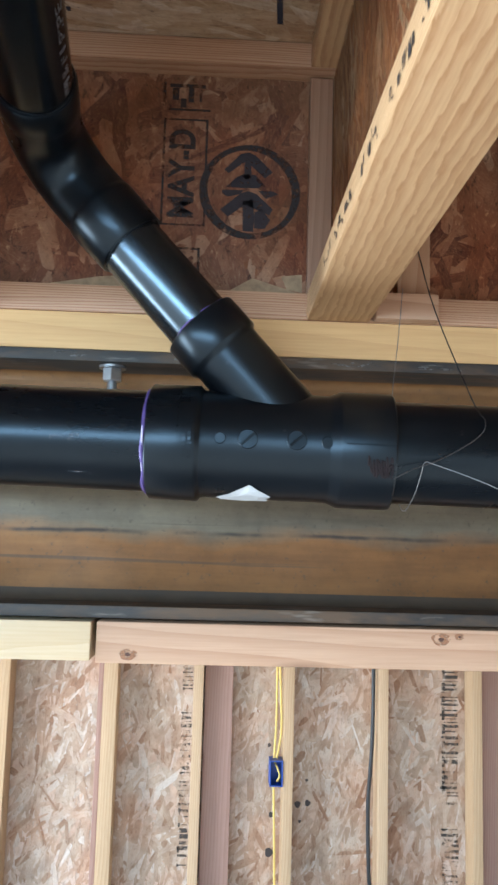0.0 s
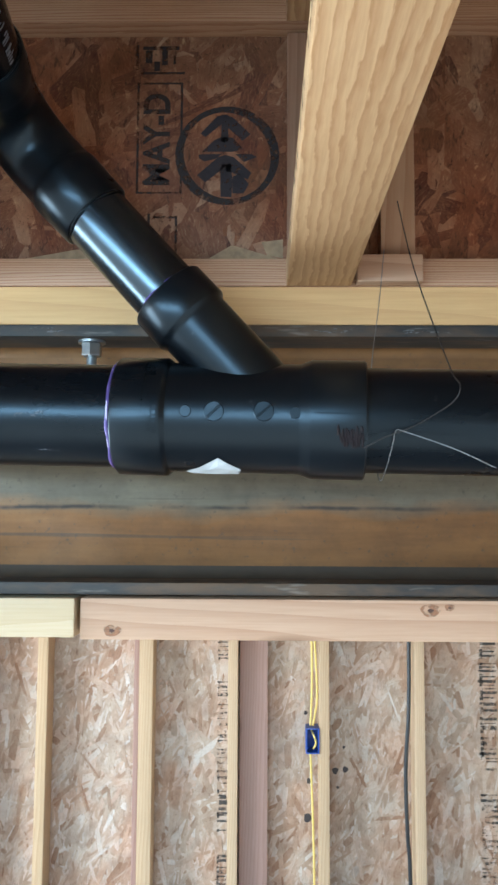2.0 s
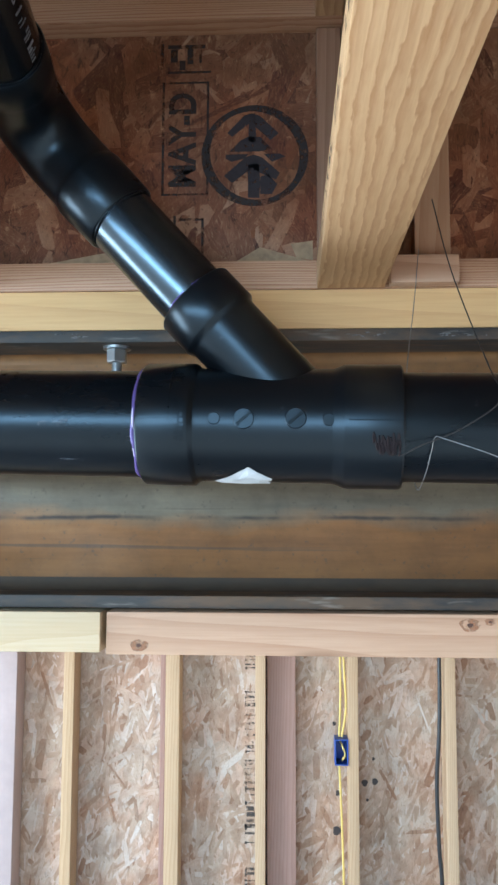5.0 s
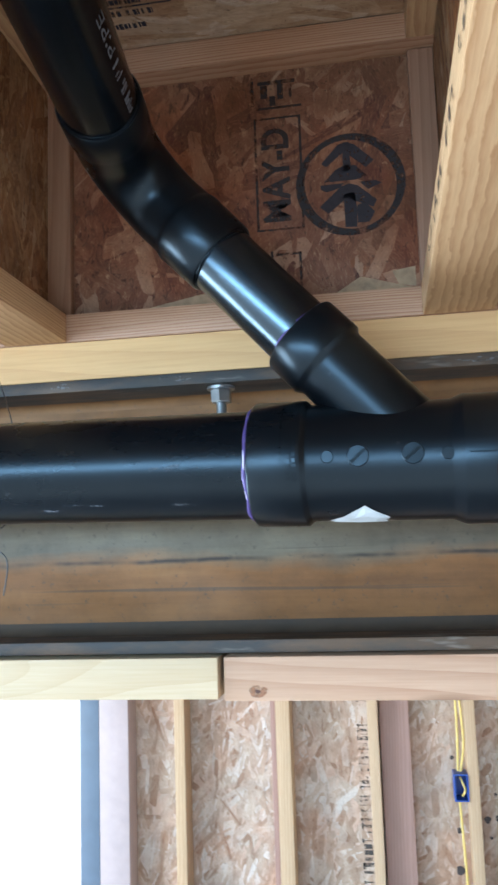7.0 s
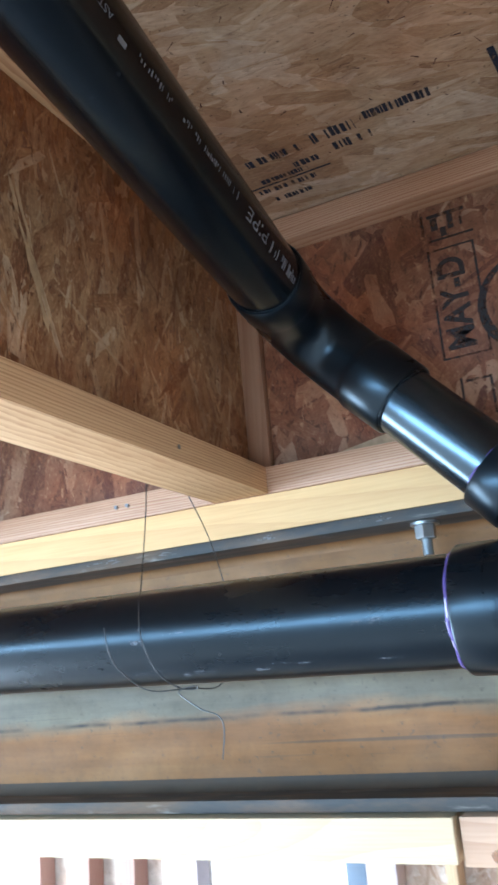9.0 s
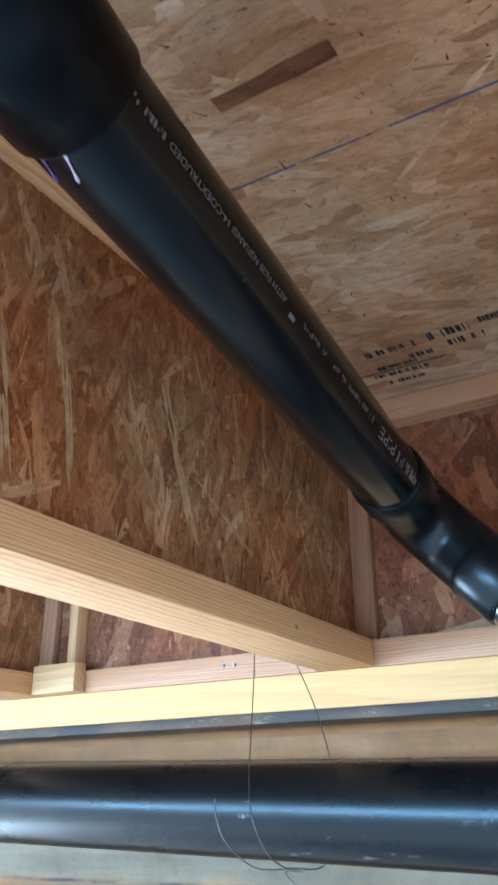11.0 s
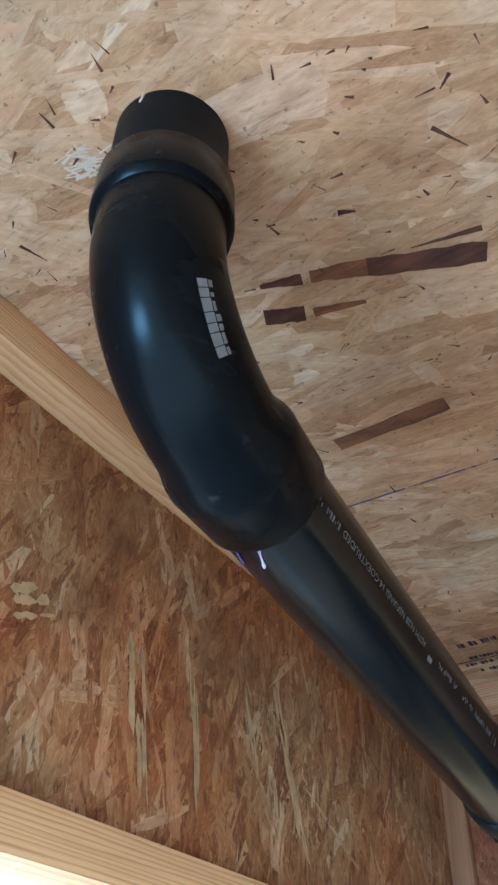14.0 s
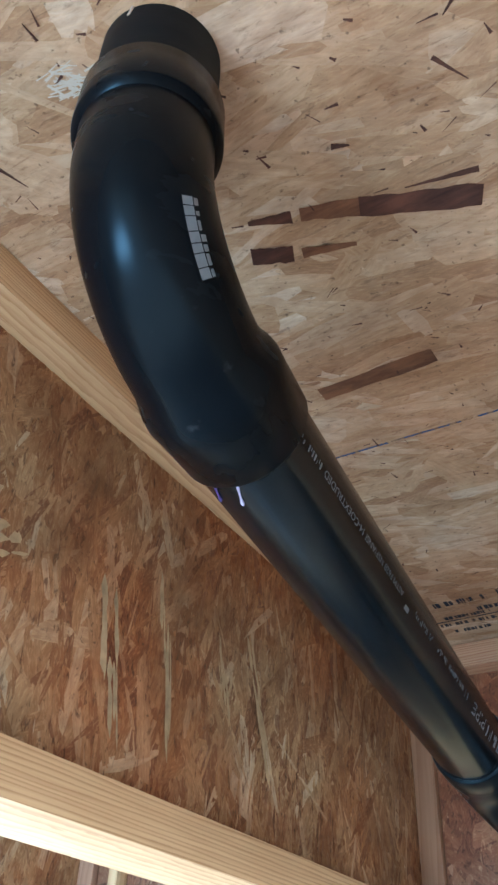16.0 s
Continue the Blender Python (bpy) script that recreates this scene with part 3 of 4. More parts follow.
for x0, x1 in ((-0.07, 0.022), (0.842, 0.935)):
    tagged(board("flat_stud", STUD_RED, (x0, 2.655, FLOOR + 0.04), (x1, SHEATH_Y - 0.003, 2.2), "z"), "reddish timber laid flat against the sheathing", "stud")

# ---- pipes ----
MAIN_D = Vector((1, -0.062, -0.0225)).normalized()
MAIN_O = Vector((-0.02, 0.5775, 2.1535))
R3, R2 = 0.0437, 0.0297


def on_main(x):
    return MAIN_O + MAIN_D * ((x + 0.02) / MAIN_D.x)


def main_pipe(x0, x1, label):
    p = thing("drain_pipe", on_main((x0 + x1) / 2) - Vector((0, 0, R3)), label, "pipe", "drain pipes")
    n = 24
    part("pipe_wall", tube_bm([on_main(x0 + (x1 - x0) * k / n) for k in range(n + 1)], [R3] * (n + 1), 64), ABS, p, smooth=True)
    return p


pipe_w = main_pipe(-2.4, -0.112, "black plastic drain pipe running along the steel beam")
pipe_e = main_pipe(0.08, 2.2, "black plastic drain pipe running along the steel beam")

BR_O = on_main(0.019)
BR_D = Vector((-0.138, 0.003, 0.150)).normalized()
LONG_P, LONG_Q = Vector((-0.2145, 0.5, 2.4177)), Vector((-0.1677, 0.03, 2.4338))
LONG_D = (LONG_Q - LONG_P).normalized()
CORNER = Vector((-0.222, 0.578, 2.4150))
TOP_Y = -0.062
TOP_C = LONG_P + LONG_D * ((TOP_Y - LONG_P.y) / LONG_D.y)

wye = thing("wye_fitting", on_main(-0.015) - Vector((0, 0, 0.05)), "black plastic wye fitting joining the branch to the drain", "pipe fitting")
s0 = lambda x: (x + 0.02) / MAIN_D.x
part("run_body", lathe(MAIN_O, MAIN_D, [(s0(-0.118), 0.0440), (s0(-0.118), 0.0485), (s0(-0.1165), 0.0496), (s0(-0.0775), 0.0500), (s0(-0.0768), 0.0497), (s0(-0.0735), 0.0464), (s0(-0.071), 0.0461),
                                           (s0(0.0325), 0.0461), (s0(0.0345), 0.0465), (s0(0.0415), 0.0494), (s0(0.0430), 0.0499), (s0(0.0855), 0.0498), (s0(0.087), 0.0486), (s0(0.087), 0.0440)], 72), ABS_FIT, wye, smooth=True)
hub_at = 0.1455
part("branch_body", lathe(BR_O, BR_D, [(0.0, 0.0322), (hub_at - 0.037, 0.0322), (hub_at - 0.034, 0.0327), (hub_at - 0.0315, 0.0352), (hub_at - 0.030, 0.0358), (hub_at - 0.001, 0.0354), (hub_at, 0.0346), (hub_at, 0.0300)], 56), ABS_FIT, wye, smooth=True)

branch_end = CORNER - BR_D * 0.090
branch = thing("branch_pipe", (branch_end + BR_O + BR_D * hub_at) / 2, "short glossy black plastic branch pipe", "pipe")
part("pipe_wall", tube_bm([BR_O + BR_D * (hub_at - 0.02), branch_end], [R2, R2], 56), ABS_NEW, branch, smooth=True)


def elbow(corner, d_in, d_out, radius, r_body, rh_in, rh_out, hub_in, hub_out, label, mat=ABS_FIT, flare=0.0):
    """A quarter bend; hub_in and hub_out: (start, end) of each socket, measured from the corner. flare: share of the bend that swells into the first socket."""
    e = thing("elbow_fitting", Vector(corner) - Vector((0, 0, 0.04)), label, "pipe fitting", "elbows")
    d_in, d_out, corner = Vector(d_in).normalized(), Vector(d_out).normalized(), Vector(corner)
    arc, tl = bend_line(corner, d_in, d_out, radius, 24)
    lip = [(hub_in[1], R2), (hub_in[1], rh_in - 0.002), (hub_in[1] - 0.0015, rh_in - 0.001)]
    lip += [(hub_in[0], rh_in)] if flare else [(hub_in[0] + 0.004, rh_in), (hub_in[0] + 0.001, rh_in - 0.0004), (hub_in[0] - 0.001, r_body + 0.0003), (hub_in[0] - 0.003, r_body)]
    pts, rad = [corner - d_in * s for s, r in lip], [r for s, r in lip]
    for k, p in enumerate(arc):
        u = max(0.0, 1 - k / (len(arc) * flare)) if flare else 0.0
        pts.append(p)
        rad.append(r_body + (rh_in + 0.0004 - r_body) * u * u * (3 - 2 * u))
    for s, r in ((hub_out[0] - 0.0025, r_body), (hub_out[0], r_body + 0.0002), (hub_out[0] + 0.0028, rh_out), (hub_out[0] + 0.005, rh_out + 0.0004), (hub_out[1] - 0.0015, rh_out), (hub_out[1], rh_out - 0.001), (hub_out[1], R2)):
        pts.append(corner + d_out * s)
        rad.append(r)
    part("bend", tube_bm(pts, rad, 64), mat, e, smooth=True)
    return e


TOP_D = Vector((-0.0075, 0.004, 0.16)).normalized()
elbow_low = elbow(CORNER, BR_D, LONG_D, 0.052, 0.0324, 0.0340, 0.0327, (0.074, 0.118), (0.072, 0.108), "black plastic elbow with purple primer at its sockets")
elbow_high = elbow(TOP_C, LONG_D, TOP_D, 0.070, 0.0301, 0.0333, 0.0334, (0.0745, 0.103), (0.081, 0.113), "large black plastic sweep elbow below the subfloor", ABS_SWEEP, 0.14)

long_a, long_b = CORNER + LONG_D * 0.085, TOP_C - LONG_D * 0.075
arm = thing("trap_arm_pipe", (long_a + long_b) / 2, "long black plastic pipe with grey printing between two elbows", "pipe")
part("pipe_wall", tube_bm([long_a + (long_b - long_a) * (k / 12) for k in range(13)], [R2] * 13, 56), ABS_ARM, arm, smooth=True)
stub = thing("riser_pipe", TOP_C + TOP_D * 0.13, "short black plastic riser going up through the subfloor", "pipe")
part("pipe_wall", tube_bm([TOP_C + TOP_D * 0.09, TOP_C + TOP_D * 0.1625], [R2, R2], 56), ABS_DUSTY, stub, smooth=True)

# ---- details on the pipes ----
def tube_axes(d):
    d = Vector(d).normalized()
    side = d.cross(Vector((0, 0, 1))).normalized()
    return d, side, side.cross(d).normalized()


def on_tube(o, d, r, s, ang):
    d, side, up = tube_axes(d)
    a = radians(ang)
    return Vector(o) + d * s + (side * math.cos(a) + up * math.sin(a)) * r


def wrap_patch(bm, o, d, r, s0, s1, a0, a1, na=6, ns=2):
    """A thin sheet bent round a tube."""
    grid = [[bm.verts.new(on_tube(o, d, r, s0 + (s1 - s0) * i / ns, a0 + (a1 - a0) * k / na)) for k in range(na + 1)] for i in range(ns + 1)]
    d_, side, up = tube_axes(d)
    for i in range(ns):
        for k in range(na):
            f = bm.faces.new((grid[i][k], grid[i][k + 1], grid[i + 1][k + 1], grid[i + 1][k]))
            f.normal_update()
            c = f.calc_center_median() - Vector(o)
            if f.normal.dot(c - d_ * c.dot(d_)) < 0:
                f.normal_flip()
    return bm


def round_patch(bm, o, d, r, s, ang, rad, hole=0.0, n=24):
    """A flat round disc or ring bent onto a tube."""
    d_, side, up = tube_axes(d)
    rims = []
    for q in ((rad, hole) if hole else (rad,)):
        rims.append([bm.verts.new(on_tube(o, d, r, s + q * math.cos(t), ang + math.degrees(q * math.sin(t) / r))) for t in (2 * math.pi * k / n for k in range(n))])
    if hole:
        for k in range(n):
            bm.faces.new((rims[0][k], rims[0][(k + 1) % n], rims[1][(k + 1) % n], rims[1][k]))
    else:
        bm.faces.new(rims[0])
    for f in bm.faces:
        f.normal_update()
        c = f.calc_center_median() - Vector(o)
        if f.normal.dot(c - d_ * c.dot(d_)) < 0:
            f.normal_flip()
    return bm


def disc_solid(o, d, r, s, ang, rad, high, n=28):
    """A low round boss standing on a tube."""
    foot, tip = on_tube(o, d, r - 0.004, s, ang), on_tube(o, d, r + high, s, ang)
    ax = (tip - foot).normalized()
    return tube_bm([foot, tip - ax * 0.0006, tip, tip], [rad, rad, rad - 0.0006, 0.0001], n)


for s, ang, turn_deg in ((-0.0140, 0, 42), (0.0257, 1, 40)):
    ring = part("screw_plug", disc_solid(MAIN_O, MAIN_D, 0.0462, s, ang, 0.0082, 0.0007), ABS_FIT, wye, "round moulded boss with a slanted slot", True)
    bm = bmesh.new()
    round_patch(bm, MAIN_O, MAIN_D, 0.0471, s, ang, 0.0078, 0.0070)
    part("plug_rim", bm, ABS, ring)
    c = on_tube(MAIN_O, MAIN_D, 0.0471, s, ang)
    q = box_bm(0.0145, 0.0012, 0.0022, 0.0003)
    part("slot_bar", q, ABS, ring, place=Matrix.Translation(c) @ Matrix.Rotation(radians(-turn_deg), 4, "Y"))
for s in (-0.0368, 0.0506):
    part("moulding_mark", disc_solid(MAIN_O, MAIN_D, 0.0462, s, 0, 0.0050, 0.0003), ABS_FIT, wye, smooth=True)
bm = bmesh.new()
wrap_patch(bm, MAIN_O, MAIN_D, 0.0505, -0.0934, -0.0707, -1.2, 0.2, 2)
wrap_patch(bm, MAIN_O, MAIN_D, 0.0505, -0.0722, -0.0708, -3, 62, 12)
part("moulding_seam", bm, ABS, wye)
bm = bmesh.new()
wrap_patch(bm, MAIN_O, MAIN_D, 0.0503, 0.0655, 0.106, -1, 0.2, 2)
part("moulding_seam", bm, ABS, wye)
rng = random.Random(5)
bm = bmesh.new()
for col_s in (-0.0675, -0.0628):
    a = 17.0
    while a > -21:
        w = rng.uniform(2.2, 4.2)
        wrap_patch(bm, MAIN_O, MAIN_D, 0.0505, col_s, col_s + rng.uniform(0.0026, 0.0036), a - w, a, 2, 1)
        a -= w + 1.3
part("raised_lettering_bar", bm, ABS, wye, "raised moulded bars of lettering")
bm = bmesh.new()
for k in range(3):
    pen = [on_tube(MAIN_O, MAIN_D, 0.0502, 0.084 + 0.0011 * q + 0.003 * k + rng.uniform(-0.0012, 0.0012), -21 - 3 * k + (8.5 - k) * math.sin(q * 1.9 + k * 0.8) + rng.uniform(-2.5, 2.5)) for q in range(19 - 3 * k)]
    line = tube_bm(smooth_line(pen, 4), [0.0008 + 0.0003 * math.sin(q) for q in range((len(pen) - 1) * 4 + 1)], 5)
    joined = bpy.data.meshes.new("pen_line")
    line.to_mesh(joined)
    bm.from_mesh(joined)
    bpy.data.meshes.remove(joined)
part("marker_scribble", bm, MARKER, wye, "dark red felt-marker scribble")
# paper sticker whose upper corner shows on the run
bm = bmesh.new()
loop = [(-0.040, -78), (-0.028, -67), (-0.0112, -50), (-0.004, -58), (0.0065, -70), (0.003, -95), (-0.02, -110), (-0.036, -95)]
mids = [bm.verts.new(on_tube(MAIN_O, MAIN_D, 0.0474, -0.0135 + (s + 0.0135) * 0.5, -76 + (a + 76) * 0.5)) for s, a in loop]
vs = [bm.verts.new(on_tube(MAIN_O, MAIN_D, 0.0470, s, a)) for s, a in loop]
for k in range(len(vs)):
    bm.faces.new((mids[k], vs[k], vs[(k + 1) % len(vs)], mids[(k + 1) % len(vs)]))
bm.faces.new(mids)
bmesh.ops.recalc_face_normals(bm, faces=bm.faces)
part("sticker", bm, PAPER, wye, "white paper sticker")

# primer and cement at the joints
bm = bmesh.new()
ring_pts = []
for k in range(37):
    a = -100 + 200 * k / 36
    ring_pts.append(on_tube(MAIN_O, MAIN_D, 0.0452, -0.1000 + 0.0006 * math.sin(k * 0.7) * (0.4 + 0.6 * (a < 10)), a))
bm = tube_bm(ring_pts, [0.0012 + 0.0007 * (0.5 + 0.5 * math.sin(k * 0.9 + 1)) for k in range(37)], 10)
part("primer_bead", bm, PURPLE, wye, "purple primer bead", True)
bm = tube_bm([on_tube(MAIN_O, MAIN_D, 0.0457, -0.1002, a) for a in range(-40, 24, 4)], [0.0005 + 0.0005 * math.sin(k * 0.21) for k in range(16)], 8)
part("cement_bead", bm, GLUE, wye, "pale cement bead", True)


def joint_ring(parent, o, d, r, s, a0, a1, thick, mat, label):
    n = 30
    pts = [on_tube(o, d, r, s + 0.0006 * math.sin(k * 1.1), a0 + (a1 - a0) * k / n) for k in range(n + 1)]
    return part("primer_bead", tube_bm(pts, [thick * (0.7 + 0.4 * math.sin(k * 0.8)) for k in range(n + 1)], 8), mat, parent, label, True)


joint_ring(wye, BR_O, BR_D, R2 + 0.0006, hub_at + 0.0010, -170, 175, 0.0012, PURPLE, "purple primer bead")
joint_ring(elbow_low, CORNER, BR_D, R2 + 0.0006, -0.1188, -170, 175, 0.0012, ABS, "dark cement bead")
joint_ring(elbow_low, CORNER, LONG_D, R2 + 0.0006, 0.1088, -170, 175, 0.0007, ABS, "dark cement bead")
joint_ring(elbow_high, TOP_C, LONG_D, R2 + 0.0006, -0.1032, -150, -30, 0.0008, ABS, "dark cement bead")
for a0, a1, mat, lab in ((-87, -78, GLUE, "white dried cement drip"), (-64, -54, PURPLE, "purple primer drip")):
    pts = [on_tube(LONG_P, LONG_D, R2 + 0.0006, 0.4622 - 0.0160 * k / 8, a0 + (a1 - a0) * k / 8) for k in range(9)]
    part("drip", tube_bm(pts, [0.0009, 0.0008, 0.0006, 0.0005, 0.0005, 0.0005, 0.0007, 0.0010, 0.0005], 8), mat, arm, lab, True)

# grey print along the long pipe: bars where it cannot be read, letters where it can
def text_outline(body):
    """The mesh of a line of letters in the built-in font, scaled to a unit box."""
    cu = bpy.data.curves.new("letters", "FONT")
    cu.body, cu.resolution_u = body, 3
    tmp = new("letters", cu)
    bpy.context.view_layer.update()
    me = bpy.data.meshes.new_from_object(tmp.evaluated_get(bpy.context.evaluated_depsgraph_get()))
    bpy.data.objects.remove(tmp)
    lo = [min(v.co[i] for v in me.vertices) for i in (0, 1)]
    hi = [max(v.co[i] for v in me.vertices) for i in (0, 1)]
    for v in me.vertices:
        v.co = [(v.co[i] - lo[i]) / (hi[i] - lo[i]) for i in (0, 1)] + [0.0]
    return me


def pipe_letters(body, s_a, s_b, ang, half):
    me = text_outline(body)
    for v in me.vertices:
        v.co = on_tube(LONG_P, LONG_D, R2 + 0.0004, s_a + (s_b - s_a) * v.co.x, ang - half + 2 * half * v.co.y)
    me.materials.clear()
    me.materials.append(PRINT)
    ob = new("printed_letters", me)
    adopt(ob, arm)
    return tagged(ob, "grey printed letters")


pipe_letters("PIPE", 0.0976, 0.1353, -157, 8.0)
pipe_letters("ASTM F628 NSF/ANSI 14-COEXTRUDED", 0.3080, 0.4323, -160, 3.6)
bm = bmesh.new()
rng = random.Random(11)
for s_a, s_b, ang, half in ((0.036, 0.091, -155.5, 8.0), (0.150, 0.160, -159, 5.0), (0.166, 0.290, -160, 3.4), (0.4365, 0.4610, -160, 3.4)):
    s = s_a
    while s < s_b:
        w = rng.uniform(0.0011, 0.0026) * (1.7 if half > 6 else 1.0)
        if rng.random() > 0.10:
            lo, hi = rng.choice(((-1, 1), (-1, 1), (-1, 0.1), (-0.2, 1)))
            wrap_patch(bm, LONG_P, LONG_D, R2 + 0.0003, s, min(s + w * rng.uniform(0.35, 1.0), s_b), ang + lo * half, ang + hi * half, 2, 1)
        s += w + 0.0008 + (0.004 if rng.random() < 0.10 else 0)
wrap_patch(bm, LONG_P, LONG_D, R2 + 0.0003, 0.293, 0.3005, -155.5, -150, 2, 1)
part("print_bar", bm, PRINT, arm, "row of grey printed bars")

# grey printed label on the sweep elbow
arc_pts, _ = bend_line(TOP_C, LONG_D, TOP_D, 0.070, 40)
fr = frames_along(arc_pts)
bm = bmesh.new()
rng = random.Random(3)


face = Vector((0.82, -0.52, -0.05)).normalized()


def on_sweep(share, across, r):
    """A place on the sweep's skin along its printed row, across in metres from the row's edge."""
    t = 0.41 + 0.245 * share
    i0 = min(int(t * 40), 39)
    f = t * 40 - i0
    p, tg = fr[i0][0].lerp(fr[i0 + 1][0], f), fr[i0][1].lerp(fr[i0 + 1][1], f).normalized()
    base = (face - tg * face.dot(tg)).normalized()
    other = tg.cross(base)
    a = radians(-9.1 + 9.5 * share) + across / r
    return p + (base * math.cos(a) + other * math.sin(a)) * r


# a row of blocks with a faint ragged second row beside it
k = 0.0
while k < 1.0:
    w = rng.uniform(0.12, 0.2)
    for lo, hi, gap in ((0.0, 0.0048, 0.012), (0.0053, 0.0053 + rng.uniform(0.0004, 0.0026), rng.uniform(0.02, 0.08))):
        e = min(k + w - gap, 1.0)
        bm.faces.new([bm.verts.new(on_sweep(tt, aa, 0.03045)) for tt, aa in ((k, lo), (k, hi), (e, hi), (e, lo))])
    k += w
bmesh.ops.recalc_face_normals(bm, faces=bm.faces)
part("print_bar", bm, PRINT, elbow_high, "grey printed label bars")
part("notch_tape", box_bm(0.0012, 0.0010, 0.007, 0.0003), SCUFF, stub, "pale nick at the rim", place=Matrix.Translation(TOP_C + TOP_D * 0.157 + Vector((0.004, -0.0297, 0.0))) @ Matrix.Rotation(radians(14), 4, "Y"))

# ---- bolts, blocks, wires ----
bolt = thing("hex_bolt", (-0.170, 0.700, 2.246), "zinc-plated hex bolt and nut under the beam flange", "bolt")
bm = tube_bm([(-0.170, 0.700, 2.246), (-0.170, 0.700, 2.2435)], [0.0135, 0.0135], 32)
part("washer", bm, ZINC, bolt, smooth=True)
bm = tube_bm([(-0.170, 0.700, 2.2435), (-0.170, 0.700, 2.2425), (-0.170, 0.700, 2.2315), (-0.170, 0.700, 2.2305)], [0.0095, 0.0102, 0.0102, 0.0094], 6)
part("nut", bm, ZINC, bolt)
pts, rad = [], []
for k in range(34):
    pts.append((-0.170, 0.700, 2.235 - 0.0006 * k))
    rad.append(0.0052 if k % 2 else 0.0046)
part("threaded_shank", tube_bm(pts, rad, 18), ZINC, bolt)

backer = thing("backer_block", (0.125, 0.676, JB), "short pine backer block with a sawn end beside a joist", "block")
board("block", RED, (0.0925, 0.660, JB + 0.0003), (0.1555, 0.6755, JB + 0.027), "xs", backer, "sawn pine block")
board("upright", RED, (0.118, 0.680, JB + 0.0265), (0.152, 0.7015, SUB - FL_T - 0.004), "z", backer, "upright pine strip")
block_w = thing("backer_block", (-0.75, 0.665, JB), "short pine backer block with a sawn end beside a joist", "block")
board("block", PINE, (-0.784, 0.654, JB + 0.0003), (-0.713, 0.6755, JB + 0.036), "xs", block_w, "sawn pine block")
board("upright", PINE, (-0.752, 0.680, JB + 0.030), (-0.738, 0.7015, SUB - FL_T - 0.004), "z", block_w, "upright pine strip")
for cx in (JOISTS[1], JOISTS[2], JOISTS[0]):
    for sx in (1, -1):
        a, b = sorted((cx + sx * (WEB_T / 2 + 0.0012), cx + sx * (FL_W / 2 - 0.0012)))
        tagged(board("web_stiffener", STIFF, (a, RW - 0.013, JB + FL_T + 0.0005), (b, RW - 0.0012, SUB - FL_T - 0.004), "z"), "thin reddish stiffener strip at the end of a joist", "stiffener", "web stiffeners")


def wire(name, ctrl, label, mat=WIRE, r=0.00055):
    ob = tagged(part(name, tube_bm(smooth_line(ctrl, 8), [r] * ((len(ctrl) - 1) * 8 + 1), 8), mat, smooth=True), label, "wire", "pipe hanger wires")
    return ob


wire("hanger_wire", [(-0.449, 0.654, 2.340), (-0.440, 0.636, 2.292), (-0.412, 0.580, 2.212), (-0.394, 0.548, 2.193), (-0.384, 0.534, 2.160), (-0.374, 0.540, 2.130), (-0.362, 0.556, 2.1155), (-0.350, 0.562, 2.1135), (-0.346, 0.556, 2.116), (-0.362, 0.554, 2.112), (-0.337, 0.545, 2.098), (-0.319, 0.542, 2.092), (-0.313, 0.540, 2.082), (-0.316, 0.540, 2.059)], "dark tie wire looped round the drain pipe, loose tail", DARK_WIRE)
wire("hanger_wire", [(-0.404, 0.654, 2.315), (-0.378, 0.650, 2.262), (-0.353, 0.630, 2.212), (-0.350, 0.648, 2.160), (-0.356, 0.620, 2.116), (-0.366, 0.575, 2.1145), (-0.392, 0.554, 2.1155), (-0.412, 0.540, 2.134), (-0.418, 0.533, 2.152), (-0.422, 0.534, 2.171)], "dark tie wire passing behind the drain pipe", DARK_WIRE)
wire("hanger_wire", [(0.117, 0.652, 2.325), (0.110, 0.640, 2.270), (0.100, 0.622, 2.205), (0.100, 0.628, 2.150), (0.1005, 0.585, 2.104), (0.1005, 0.545, 2.109), (0.1035, 0.528, 2.128), (0.1055, 0.523, 2.138), (0.113, 0.518, 2.136), (0.146, 0.503, 2.122), (0.171, 0.485, 2.107)], "bright tie wire with a loose curled end", WIRE, 0.0004)
wire("hanger_wire", [(0.130, 0.652, 2.372), (0.138, 0.610, 2.290), (0.152, 0.545, 2.194), (0.156, 0.5255, 2.174), (0.149, 0.5235, 2.160), (0.120, 0.5225, 2.142), (0.095, 0.520, 2.132), (0.080, 0.521, 2.124)], "dark tie wire bent round the drain pipe", DARK_WIRE)

# nail heads in the nailer and flanges
for k, (x, y, z) in enumerate(((-0.352, 0.6746, 2.31), (-0.49, 0.6746, 2.312), (-0.505, 0.6746, 2.312))):
    tagged(part("nail_head", tube_bm([(x, y + 0.002, z), (x, y - 0.0006, z)], [0.0022, 0.0022], 12), WIRE, smooth=True), "small dark nail head in the flange", "nail", "nail heads")
x = JOISTS[1] + FL_W / 2
tagged(part("nail_head", tube_bm([(x - 0.002, 0.505, 2.309), (x + 0.0006, 0.505, 2.309)], [0.0021, 0.0021], 12), WIRE, smooth=True), "small dark nail head in the flange", "nail", "nail heads")

# ---- stamps on the wood ----
RWF = RW - 0.0010


